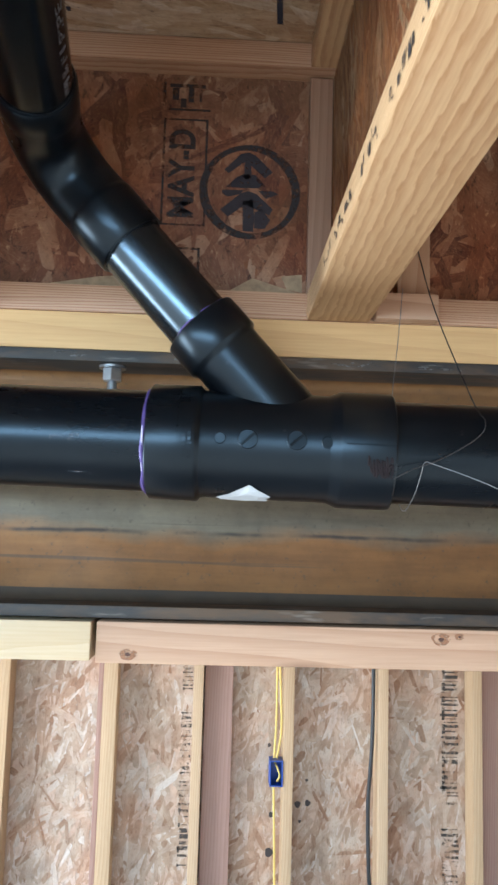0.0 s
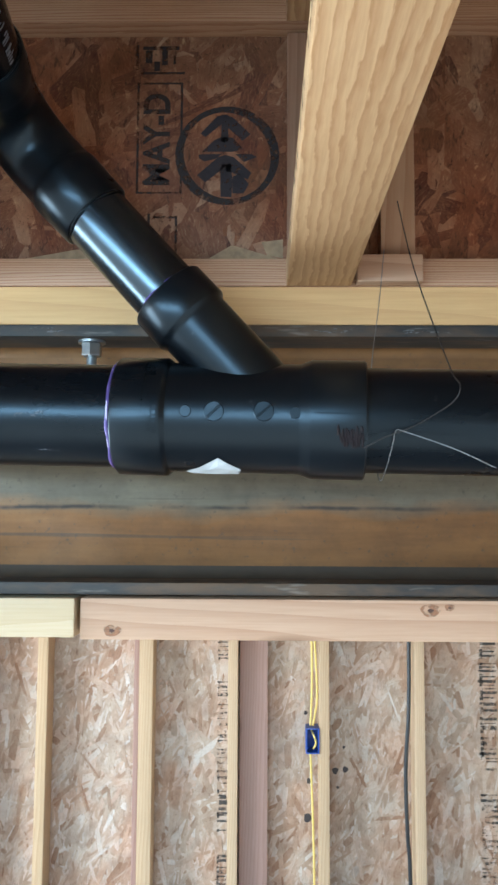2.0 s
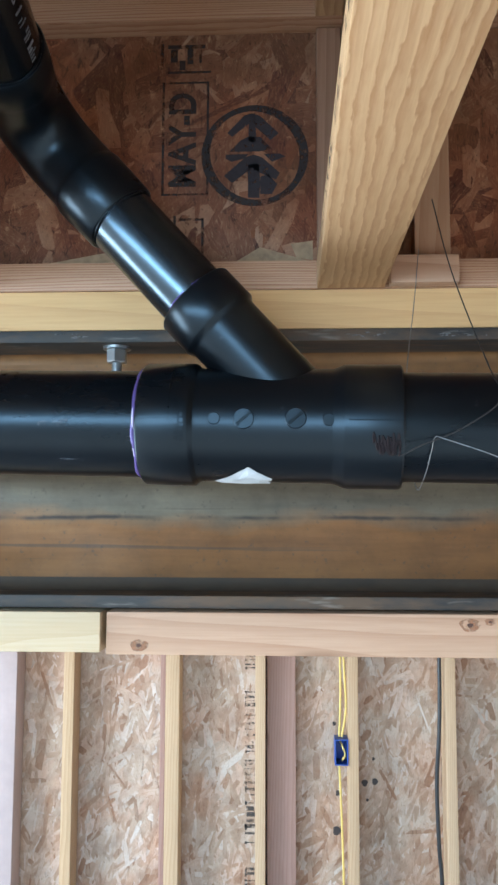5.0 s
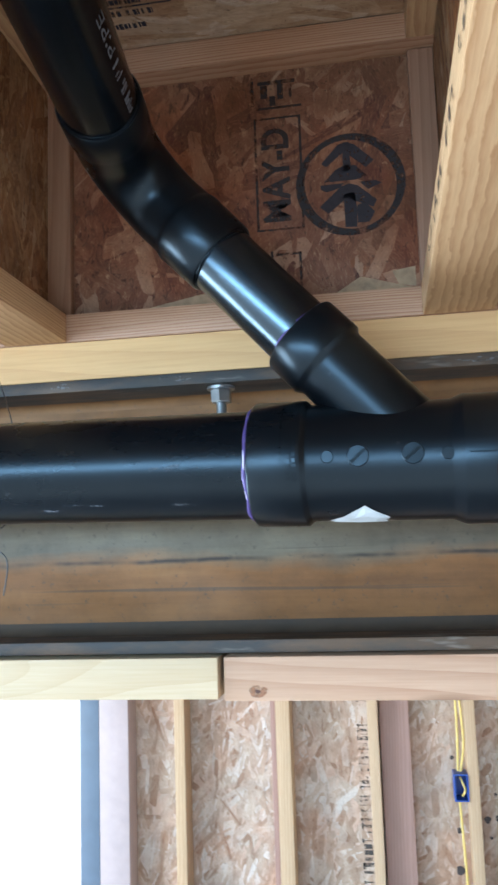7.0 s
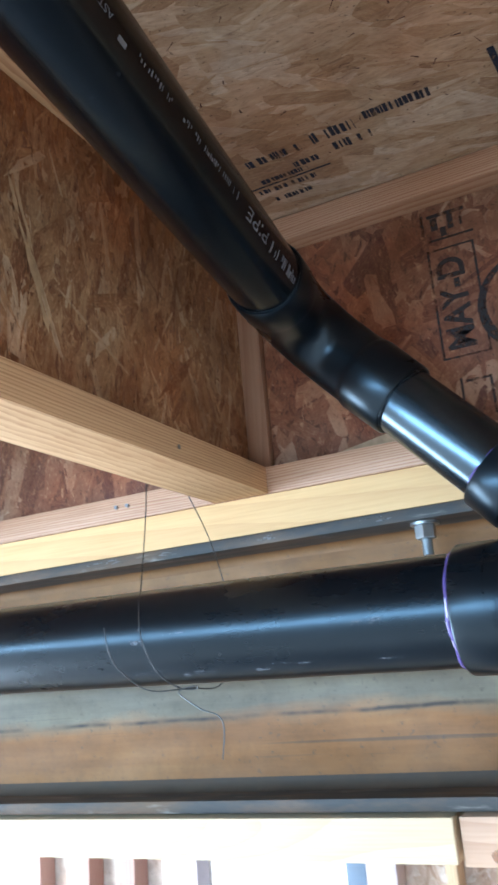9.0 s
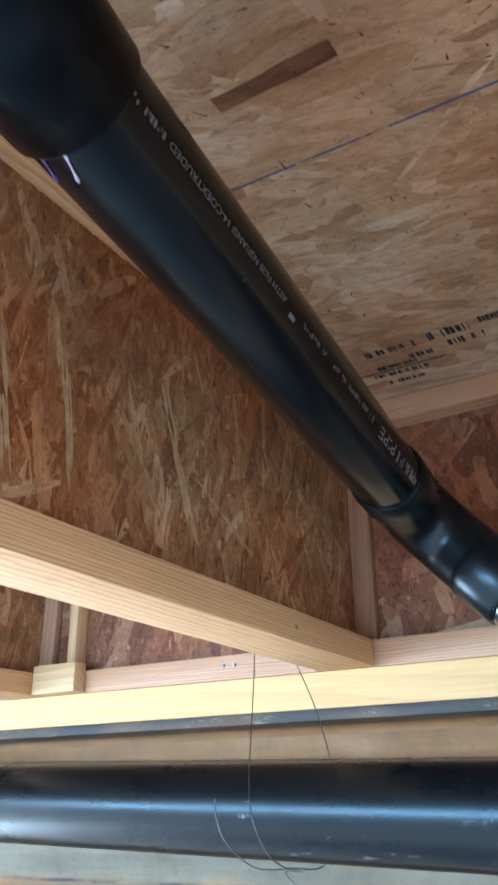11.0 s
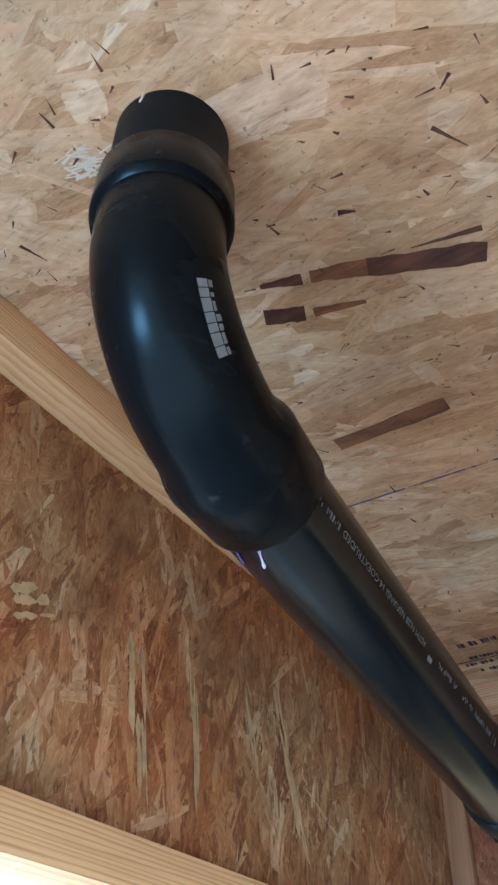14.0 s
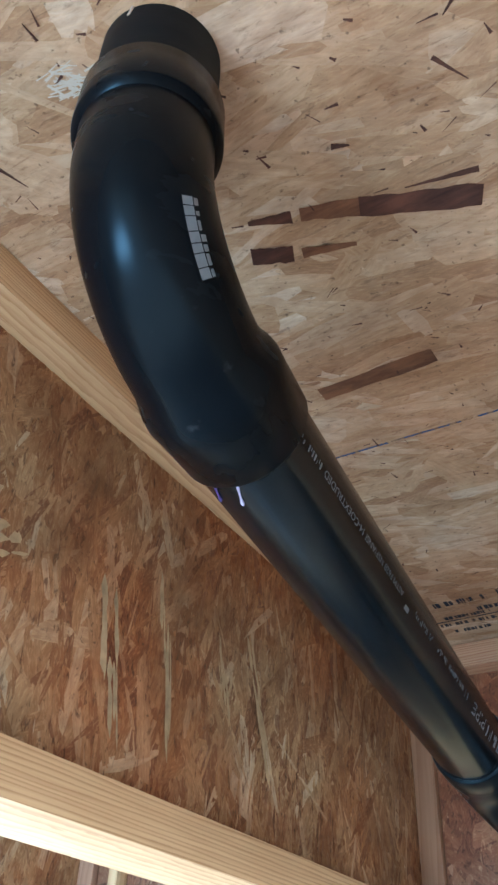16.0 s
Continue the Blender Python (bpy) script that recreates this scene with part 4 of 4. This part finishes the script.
def stamp_text(body, x_left, x_right, z0, z1, parent):
    """Letters that read upwards on the rim board."""
    cu = bpy.data.curves.new("stamp_text", "FONT")
    cu.body, cu.offset = body, 0.03
    tmp = new("stamp_text", cu)
    bpy.context.view_layer.update()
    me = bpy.data.meshes.new_from_object(tmp.evaluated_get(bpy.context.evaluated_depsgraph_get()))
    bpy.data.objects.remove(tmp)
    xs = [v.co.x for v in me.vertices]
    ys = [v.co.y for v in me.vertices]
    for v in me.vertices:
        u, w = (v.co.x - min(xs)) / (max(xs) - min(xs)), (v.co.y - min(ys)) / (max(ys) - min(ys))
        v.co = (x_right + (x_left - x_right) * w, RWF, z0 + (z1 - z0) * u)
    me.materials.clear()
    me.materials.append(INK)
    ob = new("stamp_text", me)
    adopt(ob, parent)
    return tagged(ob, "black stamped letters MAY-D")


stamp_text("MAY-D", -0.1225, -0.0945, 2.409, 2.507, rim_web)
XU, ZU, NY = (1, 0, 0), (0, 0, 1), (0, -1, 0)
t_ = 0.0024
part("stamp_frame", bars_bm([(-0.129, 2.401, -0.129 + t_, 2.519), (-0.084, 2.401, -0.084 + t_, 2.519), (-0.129, 2.517, -0.082, 2.519), (-0.129, 2.400, -0.082, 2.402),
                             (-0.111, 2.374, -0.086, 2.3765), (-0.0885, 2.338, -0.086, 2.3765), (-0.1165, 2.352, -0.114, 2.379)], (0, RW, 0), XU, ZU, NY, 0.0010), INK, rim_web, "black stamped frame lines")
part("stamp_bar", bars_bm([(-0.124, 2.5545, -0.086, 2.5585), (-0.121, 2.540, -0.114, 2.554), (-0.104, 2.538, -0.098, 2.5545), (-0.131, 2.533, -0.128, 2.560), (-0.092, 2.539, -0.0895, 2.553), (-0.126, 2.528, -0.080, 2.5305), (-0.112, 2.5315, -0.106, 2.542)], (0, RW, 0), XU, ZU, NY, 0.0010), INK, rim_web, "black stamped bars")


def fan(bm, pts):
    vs = [bm.verts.new((x, RWF, z)) for x, z in pts]
    f = bm.faces.new(vs)
    f.normal_update()
    if f.normal.y > 0:
        f.normal_flip()


bm = bmesh.new()
cx, cz, n = -0.0355, 2.4405, 48
ro, ri = [], []
for k in range(n):
    a = 2 * math.pi * k / n
    th = 0.0078 + 0.002 * math.sin(a * 2 + 0.6)
    ro.append((cx + 0.0535 * math.cos(a), cz + 0.0525 * math.sin(a)))
    ri.append((cx + (0.0535 - th) * math.cos(a), cz + (0.0525 - th) * math.sin(a)))
for k in range(n):
    q = (k + 1) % n
    fan(bm, [ro[k], ro[q], ri[q], ri[k]])
part("stamp_ring", bm, INK, rim_web, "black stamped ring")
for shape in ([(398, 358), (425, 350), (420, 392), (345, 447), (322, 432)], [(436, 350), (470, 362), (552, 436), (515, 464), (448, 408)], [(420, 350), (446, 350), (452, 470), (416, 470)],
              [(384, 462), (420, 446), (470, 450), (520, 500), (470, 511), (330, 511)], [(316, 522), (420, 521), (398, 540), (342, 553), (316, 540)], [(484, 521), (556, 521), (581, 534), (522, 556)],
              [(404, 534), (440, 524), (440, 575), (345, 642), (308, 612)], [(440, 524), (478, 536), (556, 602), (540, 630), (440, 590)], [(414, 570), (462, 560), (470, 640), (466, 706), (416, 704)], [(470, 618), (505, 606), (545, 650), (520, 690), (470, 690)]):
    bm = bmesh.new()
    fan(bm, [(cx + (u - 445) * 0.000225, cz - (v - 527) * 0.000247) for u, v in shape])
    part("stamp_wedge", bm, TREE_INK, rim_web, "black stamped wedge")


def char_bars(rng, u0, u1, v, h, w=(0.0016, 0.0045)):
    out, u = [], u0
    while u < u1:
        q = rng.uniform(*w)
        if rng.random() > 0.12:
            out.append((u, v - h / 2 + rng.uniform(0, h * 0.12), min(u + q, u1), v + h / 2 - rng.uniform(0, h * 0.12)))
        u += q + rng.choice((0.0007, 0.0007, 0.0022))
    return out


rng = random.Random(21)
rows = char_bars(rng, -0.262, -0.205, 0.572, 0.013) + char_bars(rng, -0.196, -0.15, 0.568, 0.017) + char_bars(rng, -0.146, -0.078, 0.563, 0.013)
rows += char_bars(rng, -0.178, -0.140, 0.590, 0.014) + char_bars(rng, -0.225, -0.195, 0.596, 0.010) + [(-0.285, 0.612, -0.190, 0.6145)] + char_bars(rng, -0.262, -0.212, 0.606, 0.008) + char_bars(rng, -0.272, -0.21, 0.622, 0.009) + char_bars(rng, -0.262, -0.22, 0.641, 0.009)
part("stamp_bar", bars_bm(rows, (0, 0, SUB), (1, 0, 0), (0, 1, 0), (0, 0, -1), 0.0013), NAVY, ceiling, "dark blue printed bars")
bm = bars_bm(char_bars(rng, -0.014, 0.05, 0.552, 0.016) + char_bars(rng, -0.012, 0.05, 0.575, 0.016) + char_bars(rng, -0.010, 0.05, 0.597, 0.014), (0, 0, SUB), (1, 0, 0), (0, 1, 0), (0, 0, -1), 0.0013)
part("stamp_bar", bm, NAVY, ceiling, "dark blue printed bars")
part("stamp_line", bars_bm([(-0.003, 0.0, 0.003, 0.11)], (-0.021, 0.538, SUB), Vector((1, -0.09, 0)).normalized(), Vector((0.09, 1, 0)).normalized(), (0, 0, -1), 0.0014), NAVY, ceiling, "dark blue printed line")
part("chalk_line", bars_bm([(-0.30, -0.0011, 0.30, 0.0011)], (-0.1, 0.2835, SUB), Vector((1, 0.012, 0)).normalized(), Vector((-0.012, 1, 0)).normalized(), (0, 0, -1), 0.0013), CHALK, ceiling, "blue snapped chalk line")

# handwriting on the side of the joist flange
rng = random.Random(8)
rects, u = [], 0.06
while u < 0.56:
    for q in range(rng.randint(2, 6)):
        w, z = rng.uniform(0.0015, 0.009), rng.uniform(0.006, 0.014)
        rects.append((u, z, u + w, z + rng.uniform(0.0015, 0.009)))
        u += w + rng.uniform(0.001, 0.003)
    u += rng.uniform(0.004, 0.04)
part("stamp_bar", bars_bm(rects, (JOISTS[2] - FL_W / 2, 0, JB), (0, 1, 0), (0, 0, 1), (-1, 0, 0), 0.0006), INK, joist_things[2][0], "faded black printed bars")

# ---- odd strands and knocks in the subfloor ----
def odd_strand(x0, y0, x1, y1, w, seed, mat=DARK_STRAND, parent=ceiling, taper=1.0):
    rng = random.Random(seed)
    a, b = Vector((x0, y0, SUB - 0.0014)), Vector((x1, y1, SUB - 0.0016))
    d = (b - a).normalized()
    q = Vector((-d.y, d.x, 0)) * (w / 2)
    bm = bmesh.new()
    n = 9
    up = [bm.verts.new(a + (b - a) * (k / n) + q * rng.uniform(0.85, 1.08) * (taper + (1 - taper) * k / n)) for k in range(n + 1)]
    lo = [bm.verts.new(a + (b - a) * (k / n) - q * rng.uniform(0.85, 1.08) * (taper + (1 - taper) * k / n)) for k in range(n + 1)]
    for k in range(n):
        f = bm.faces.new((up[k], up[k + 1], lo[k + 1], lo[k]))
        f.normal_update()
        if f.normal.z > 0:
            f.normal_flip()
    return part("odd_strand", bm, mat, parent, "dark bark-brown strand")


BROWN_STRAND = bark("mid_brown_strand", (0.07, 0.027, 0.014), (0.22, 0.10, 0.048))
odd_strand(-0.116, 0.0675, -0.0515, 0.0935, 0.0165, 1, taper=0.85)
odd_strand(-0.148, 0.0555, -0.1155, 0.0670, 0.0135, 2, BROWN_STRAND, taper=0.7)
odd_strand(-0.178, 0.0465, -0.1530, 0.0545, 0.0095, 6, taper=0.35)
odd_strand(-0.189, 0.0695, -0.1650, 0.0795, 0.0130, 3)
odd_strand(-0.088, 0.068, -0.048, 0.076, 0.0045, 7, taper=0.2)
odd_strand(-0.1035, 0.0285, -0.1125, 0.0245, 0.0040, 8, taper=0.3)
odd_strand(-0.275, -0.037, -0.281, -0.054, 0.0026, 9, taper=0.2)
odd_strand(-0.036, 0.0240, -0.048, 0.0045, 0.0028, 12, taper=0.2)
odd_strand(-0.210, 0.206, -0.122, 0.204, 0.015, 4, bark("brown_strand", (0.06, 0.024, 0.013), (0.19, 0.085, 0.04)))
odd_strand(-0.128, 0.0905, -0.160, 0.0815, 0.0080, 5, BROWN_STRAND, taper=0.4)
rng = random.Random(77)
for k in range(280):
    x, y, a = rng.uniform(-0.32, 0.04), rng.uniform(-0.18, 0.60), rng.gauss(0.5, 0.8)
    q = rng.uniform(0.002, 0.011)
    odd_strand(x, y, x + q * math.cos(a), y + q * math.sin(a), rng.uniform(0.0006, 0.0022), 100 + k, taper=rng.uniform(0.05, 0.5))
bm = bmesh.new()
rng = random.Random(4)
for k in range(45):
    u, v = rng.gauss(-0.2125, 0.005), rng.gauss(-0.076, 0.006)
    a, L, w = rng.gauss(0.35, 0.4), rng.uniform(0.004, 0.013), rng.uniform(0.0005, 0.0018)
    d, q = Vector((math.cos(a), math.sin(a), 0)), Vector((-math.sin(a), math.cos(a), 0))
    c = Vector((u, v, SUB - 0.0014 - 0.00001 * k))
    f = bm.faces.new([bm.verts.new(c + d * p * L + q * r_ * w) for p, r_ in ((-0.5, -0.5), (0.5, -0.3), (0.5, 0.3), (-0.5, 0.5))])
    f.normal_update()
    if f.normal.z > 0:
        f.normal_flip()
part("splintered_patch", bm, SCUFF, ceiling, "pale splintered patch beside the riser")

# pale long strands on the joist web
for k, (y0, z0, y1, z1, w) in enumerate(((0.150, 2.46, 0.178, 2.335, 0.012), (0.215, 2.49, 0.238, 2.36, 0.009), (0.33, 2.49, 0.372, 2.38, 0.010), (0.045, 2.432, 0.083, 2.447, 0.013), (0.29, 2.47, 0.31, 2.40, 0.007))):
    rng = random.Random(60 + k)
    xw = JOISTS[1] + WEB_T / 2 + 0.0011
    a, b = Vector((xw, y0, z0)), Vector((xw, y1, z1))
    d = (b - a).normalized()
    q = Vector((0, -d.z, d.y)) * (w / 2)
    bm = bmesh.new()
    for fibre in range(9):
        s0_, L_ = rng.uniform(0.0, 0.6), rng.uniform(0.25, 0.5)
        o = q * rng.gauss(0, 0.8) + Vector((0.00004 * fibre, 0, 0))
        wf = rng.uniform(0.2, 0.75)
        up = [bm.verts.new(a + (b - a) * (s0_ + L_ * i / 6) + o + q * wf * (rng.uniform(0.3, 1.0) if 0 < i < 6 else 0.05)) for i in range(7)]
        lo = [bm.verts.new(a + (b - a) * (s0_ + L_ * i / 6) + o - q * wf * (rng.uniform(0.3, 1.0) if 0 < i < 6 else 0.05)) for i in range(7)]
        for i in range(6):
            f = bm.faces.new((up[i], up[i + 1], lo[i + 1], lo[i]))
            f.normal_update()
            if f.normal.x < 0:
                f.normal_flip()
    part("pale_strand", bm, plain("pale_strand", (0.38, 0.26, 0.145), 0.65, 0, 0.4, 150), joist_things[1][1], "pale straw-coloured strand")

# scuffs on the beam flange
rng = random.Random(9)
bm = bmesh.new()
for x, w in ((0.085, 0.030), (0.165, 0.022), (-0.33, 0.02), (-0.21, 0.016), (-0.09, 0.014), (-0.52, 0.03), (-0.44, 0.014)):
    for k in range(9):
        u = x + rng.uniform(-w, w)
        z = 2.2525 + rng.uniform(-0.0025, 0.002)
        L, h = rng.uniform(0.003, 0.012), rng.uniform(0.0006, 0.0018)
        f = bm.faces.new([bm.verts.new((u + p * L, BY0 - 0.0004, z + r_ * h)) for p, r_ in ((-0.5, -0.5), (0.5, -0.2), (0.45, 0.5), (-0.4, 0.4))])
        f.normal_update()
        if f.normal.y > 0:
            f.normal_flip()
part("scuff", bm, worn_ink("grey_scuff", (0.12, 0.12, 0.118), 0.55, 260), beam, "pale scuff marks")

# ---- things on the far wall ----
box = thing("switch_box", (0.173, 2.64, 1.314), "blue plastic electrical box fixed beside a stud", "electrical box")
bx0, bx1, bz0, bz1, by0, by1 = 0.146, 0.1885, 1.312, 1.392, 2.606, 2.668
for lo, hi in (((bx0, by0, bz0), (bx0 + 0.004, by1, bz1)), ((bx1 - 0.004, by0, bz0), (bx1, by1, bz1)), ((bx0 + 0.004, by0, bz0), (bx1 - 0.004, by1, bz0 + 0.004)), ((bx0 + 0.004, by0, bz1 - 0.004), (bx1 - 0.004, by1, bz1)), ((bx0 + 0.004, by1 - 0.004, bz0 + 0.004), (bx1 - 0.004, by1, bz1 - 0.004))):
    board("box_side", BLUE_BOX, lo, hi, "x", box, "", 0.0005)
part("wire_loop", tube_bm(smooth_line([(0.160, 2.65, 1.388), (0.170, 2.615, 1.37), (0.178, 2.612, 1.345), (0.170, 2.62, 1.325)], 6), [0.003] * 19, 8), YELLOW, box, "yellow wire end", True)
for pts, lab in (([(0.176, 2.66, 2.1), (0.174, 2.655, 1.75), (0.180, 2.65, 1.60), (0.184, 2.648, 1.48), (0.170, 2.64, 1.392)], "yellow cable running down beside a stud into a box"),
                 ([(0.166, 2.665, 2.1), (0.167, 2.66, 1.70), (0.168, 2.66, 1.52), (0.162, 2.645, 1.392)], "yellow cable running down beside a stud into a box"),
                 ([(0.162, 2.645, 1.312), (0.166, 2.66, 1.22), (0.172, 2.668, 1.05), (0.176, 2.67, 0.80), (0.18, 2.67, FLOOR)], "yellow cable running down beside a stud below a box")):
    tagged(part("cable", tube_bm(smooth_line(pts, 8), [0.0036] * ((len(pts) - 1) * 8 + 1), 8), YELLOW, smooth=True), lab, "cable", "yellow cables")
pts = [(0.484, 2.64, 2.1), (0.484, 2.635, 1.70), (0.480, 2.63, 1.45), (0.470, 2.64, 1.25), (0.474, 2.64, 1.05), (0.482, 2.64, 0.85), (0.484, 2.64, FLOOR)]
tagged(part("cable", tube_bm(smooth_line(pts, 8), [0.0065] * 49, 10), BLACK_CABLE, smooth=True), "black cable running down beside a stud", "cable")


WALL_INK = worn_ink("faded_black_ink", (0.05, 0.045, 0.042), 0.545, 90)


def wall_print(x0, x1, z_top, z_low, seed):
    rng = random.Random(seed)
    rects, z = [], z_top
    while z > z_low:
        h = rng.uniform(0.004, 0.016)
        if rng.random() > 0.12:
            a = x0 + rng.uniform(0, 0.3) * (x1 - x0)
            rects.append((a, z - h, x1 - rng.uniform(0, 0.1) * (x1 - x0), z - h + rng.uniform(0.4, 1.0) * h))
            if rng.random() > 0.4:
                rects.append((x0 + 0.1 * (x1 - x0), z - h * 1.6, x0 + 0.28 * (x1 - x0), z))
        z -= h + rng.uniform(0.003, 0.008)
        if rng.random() < 0.03:
            z -= 0.07
    return part("stamp_bar", bars_bm(rects, (0, SHEATH_Y, 0), XU, ZU, NY, 0.0026), WALL_INK, back, "black printed bars on the sheathing")


wall_print(-0.148, -0.110, 1.95, 0.75, 1)
wall_print(0.722, 0.785, 1.95, 0.75, 2)
bm = bmesh.new()
for x, z, r in ((0.247, 1.233, 0.013), (0.280, 1.238, 0.012), (0.155, 1.082, 0.017), (0.160, 1.20, 0.011), (0.276, 1.31, 0.006), (0.149, 1.42, 0.008), (0.255, 1.18, 0.006)):
    r *= 0.78
    fn = [bm.verts.new((x + r * math.cos(a) * (1 + 0.2 * math.sin(3 * a + x * 50)), SHEATH_Y - 0.0028, z + 1.1 * r * math.sin(a))) for a in (2 * math.pi * k / 14 for k in range(14))]
    f = bm.faces.new(fn)
    f.normal_update()
    if f.normal.y > 0:
        f.normal_flip()
part("dark_spot", bm, plain("dark_resin", (0.05, 0.04, 0.04), 0.6), back, "dark resin spots")

# knots in the lower plate
KNOT = worn_ink("brown_knot", (0.21, 0.105, 0.06), 0.56, 160)
KNOT_CORE = plain("knot_core", (0.07, 0.03, 0.018), 0.6, 0, 0.4, 200)
for x, z, r in ((-0.139, 1.9635, 0.0068), (0.160, 1.984, 0.0075), (0.178, 1.987, 0.004)):
    for q, mat, lift in ((1.0, KNOT, 0.0007), (0.3, KNOT_CORE, 0.0010)):
        bm = bmesh.new()
        f = bm.faces.new([bm.verts.new((x + q * r * 1.25 * math.cos(a) * (1 + 0.15 * math.sin(3 * a + x * 40)), 0.672 - lift, z + q * r * 0.8 * math.sin(a))) for a in (2 * math.pi * i / 18 for i in range(18))])
        f.normal_update()
        if f.normal.y > 0:
            f.normal_flip()
        part("knot", bm, mat, plate_r, "brown knot")
# dusty rub marks on the drain pipe
DUST = worn_ink("grey_dust", (0.07, 0.077, 0.09), 0.52, 240)
rng = random.Random(14)
for k in range(16):
    s, a, L = rng.uniform(-0.42, -0.125), rng.choice((rng.uniform(-58, -38), rng.uniform(-58, -38), rng.uniform(-10, 25))), rng.uniform(0.006, 0.03)
    bm = bmesh.new()
    wrap_patch(bm, MAIN_O, MAIN_D, R3 + 0.0003, s, s + L, a, a + rng.uniform(1.0, 5.0), 3, 3)
    part("dust_mark", bm, DUST, pipe_w, "grey dusty rub mark", True)

PALE_RIM = plain("pale_rim_strand", (0.36, 0.245, 0.14), 0.65, 0, 0.4, 120)
for pts in ([(-0.275, 2.3255), (-0.150, 2.3255), (-0.150, 2.345), (-0.19, 2.341)], [(0.006, 2.335), (0.022, 2.332), (0.022, 2.352), (0.0, 2.349)], [(-0.055, 2.331), (0.018, 2.3255), (0.02, 2.331), (-0.03, 2.346)]):
    bm = bmesh.new()
    fan(bm, pts)
    part("pale_strand", bm, PALE_RIM, rim_web, "pale straw-coloured strand")

for ob in list(scene.objects):
    if ob.name.split(".")[0] in ("stamp_bar", "print_bar", "raised_lettering_bar", "scuff", "dark_spot", "splintered_patch", "dust_mark", "pale_strand"):
        tagged(ob, kind="stuff")
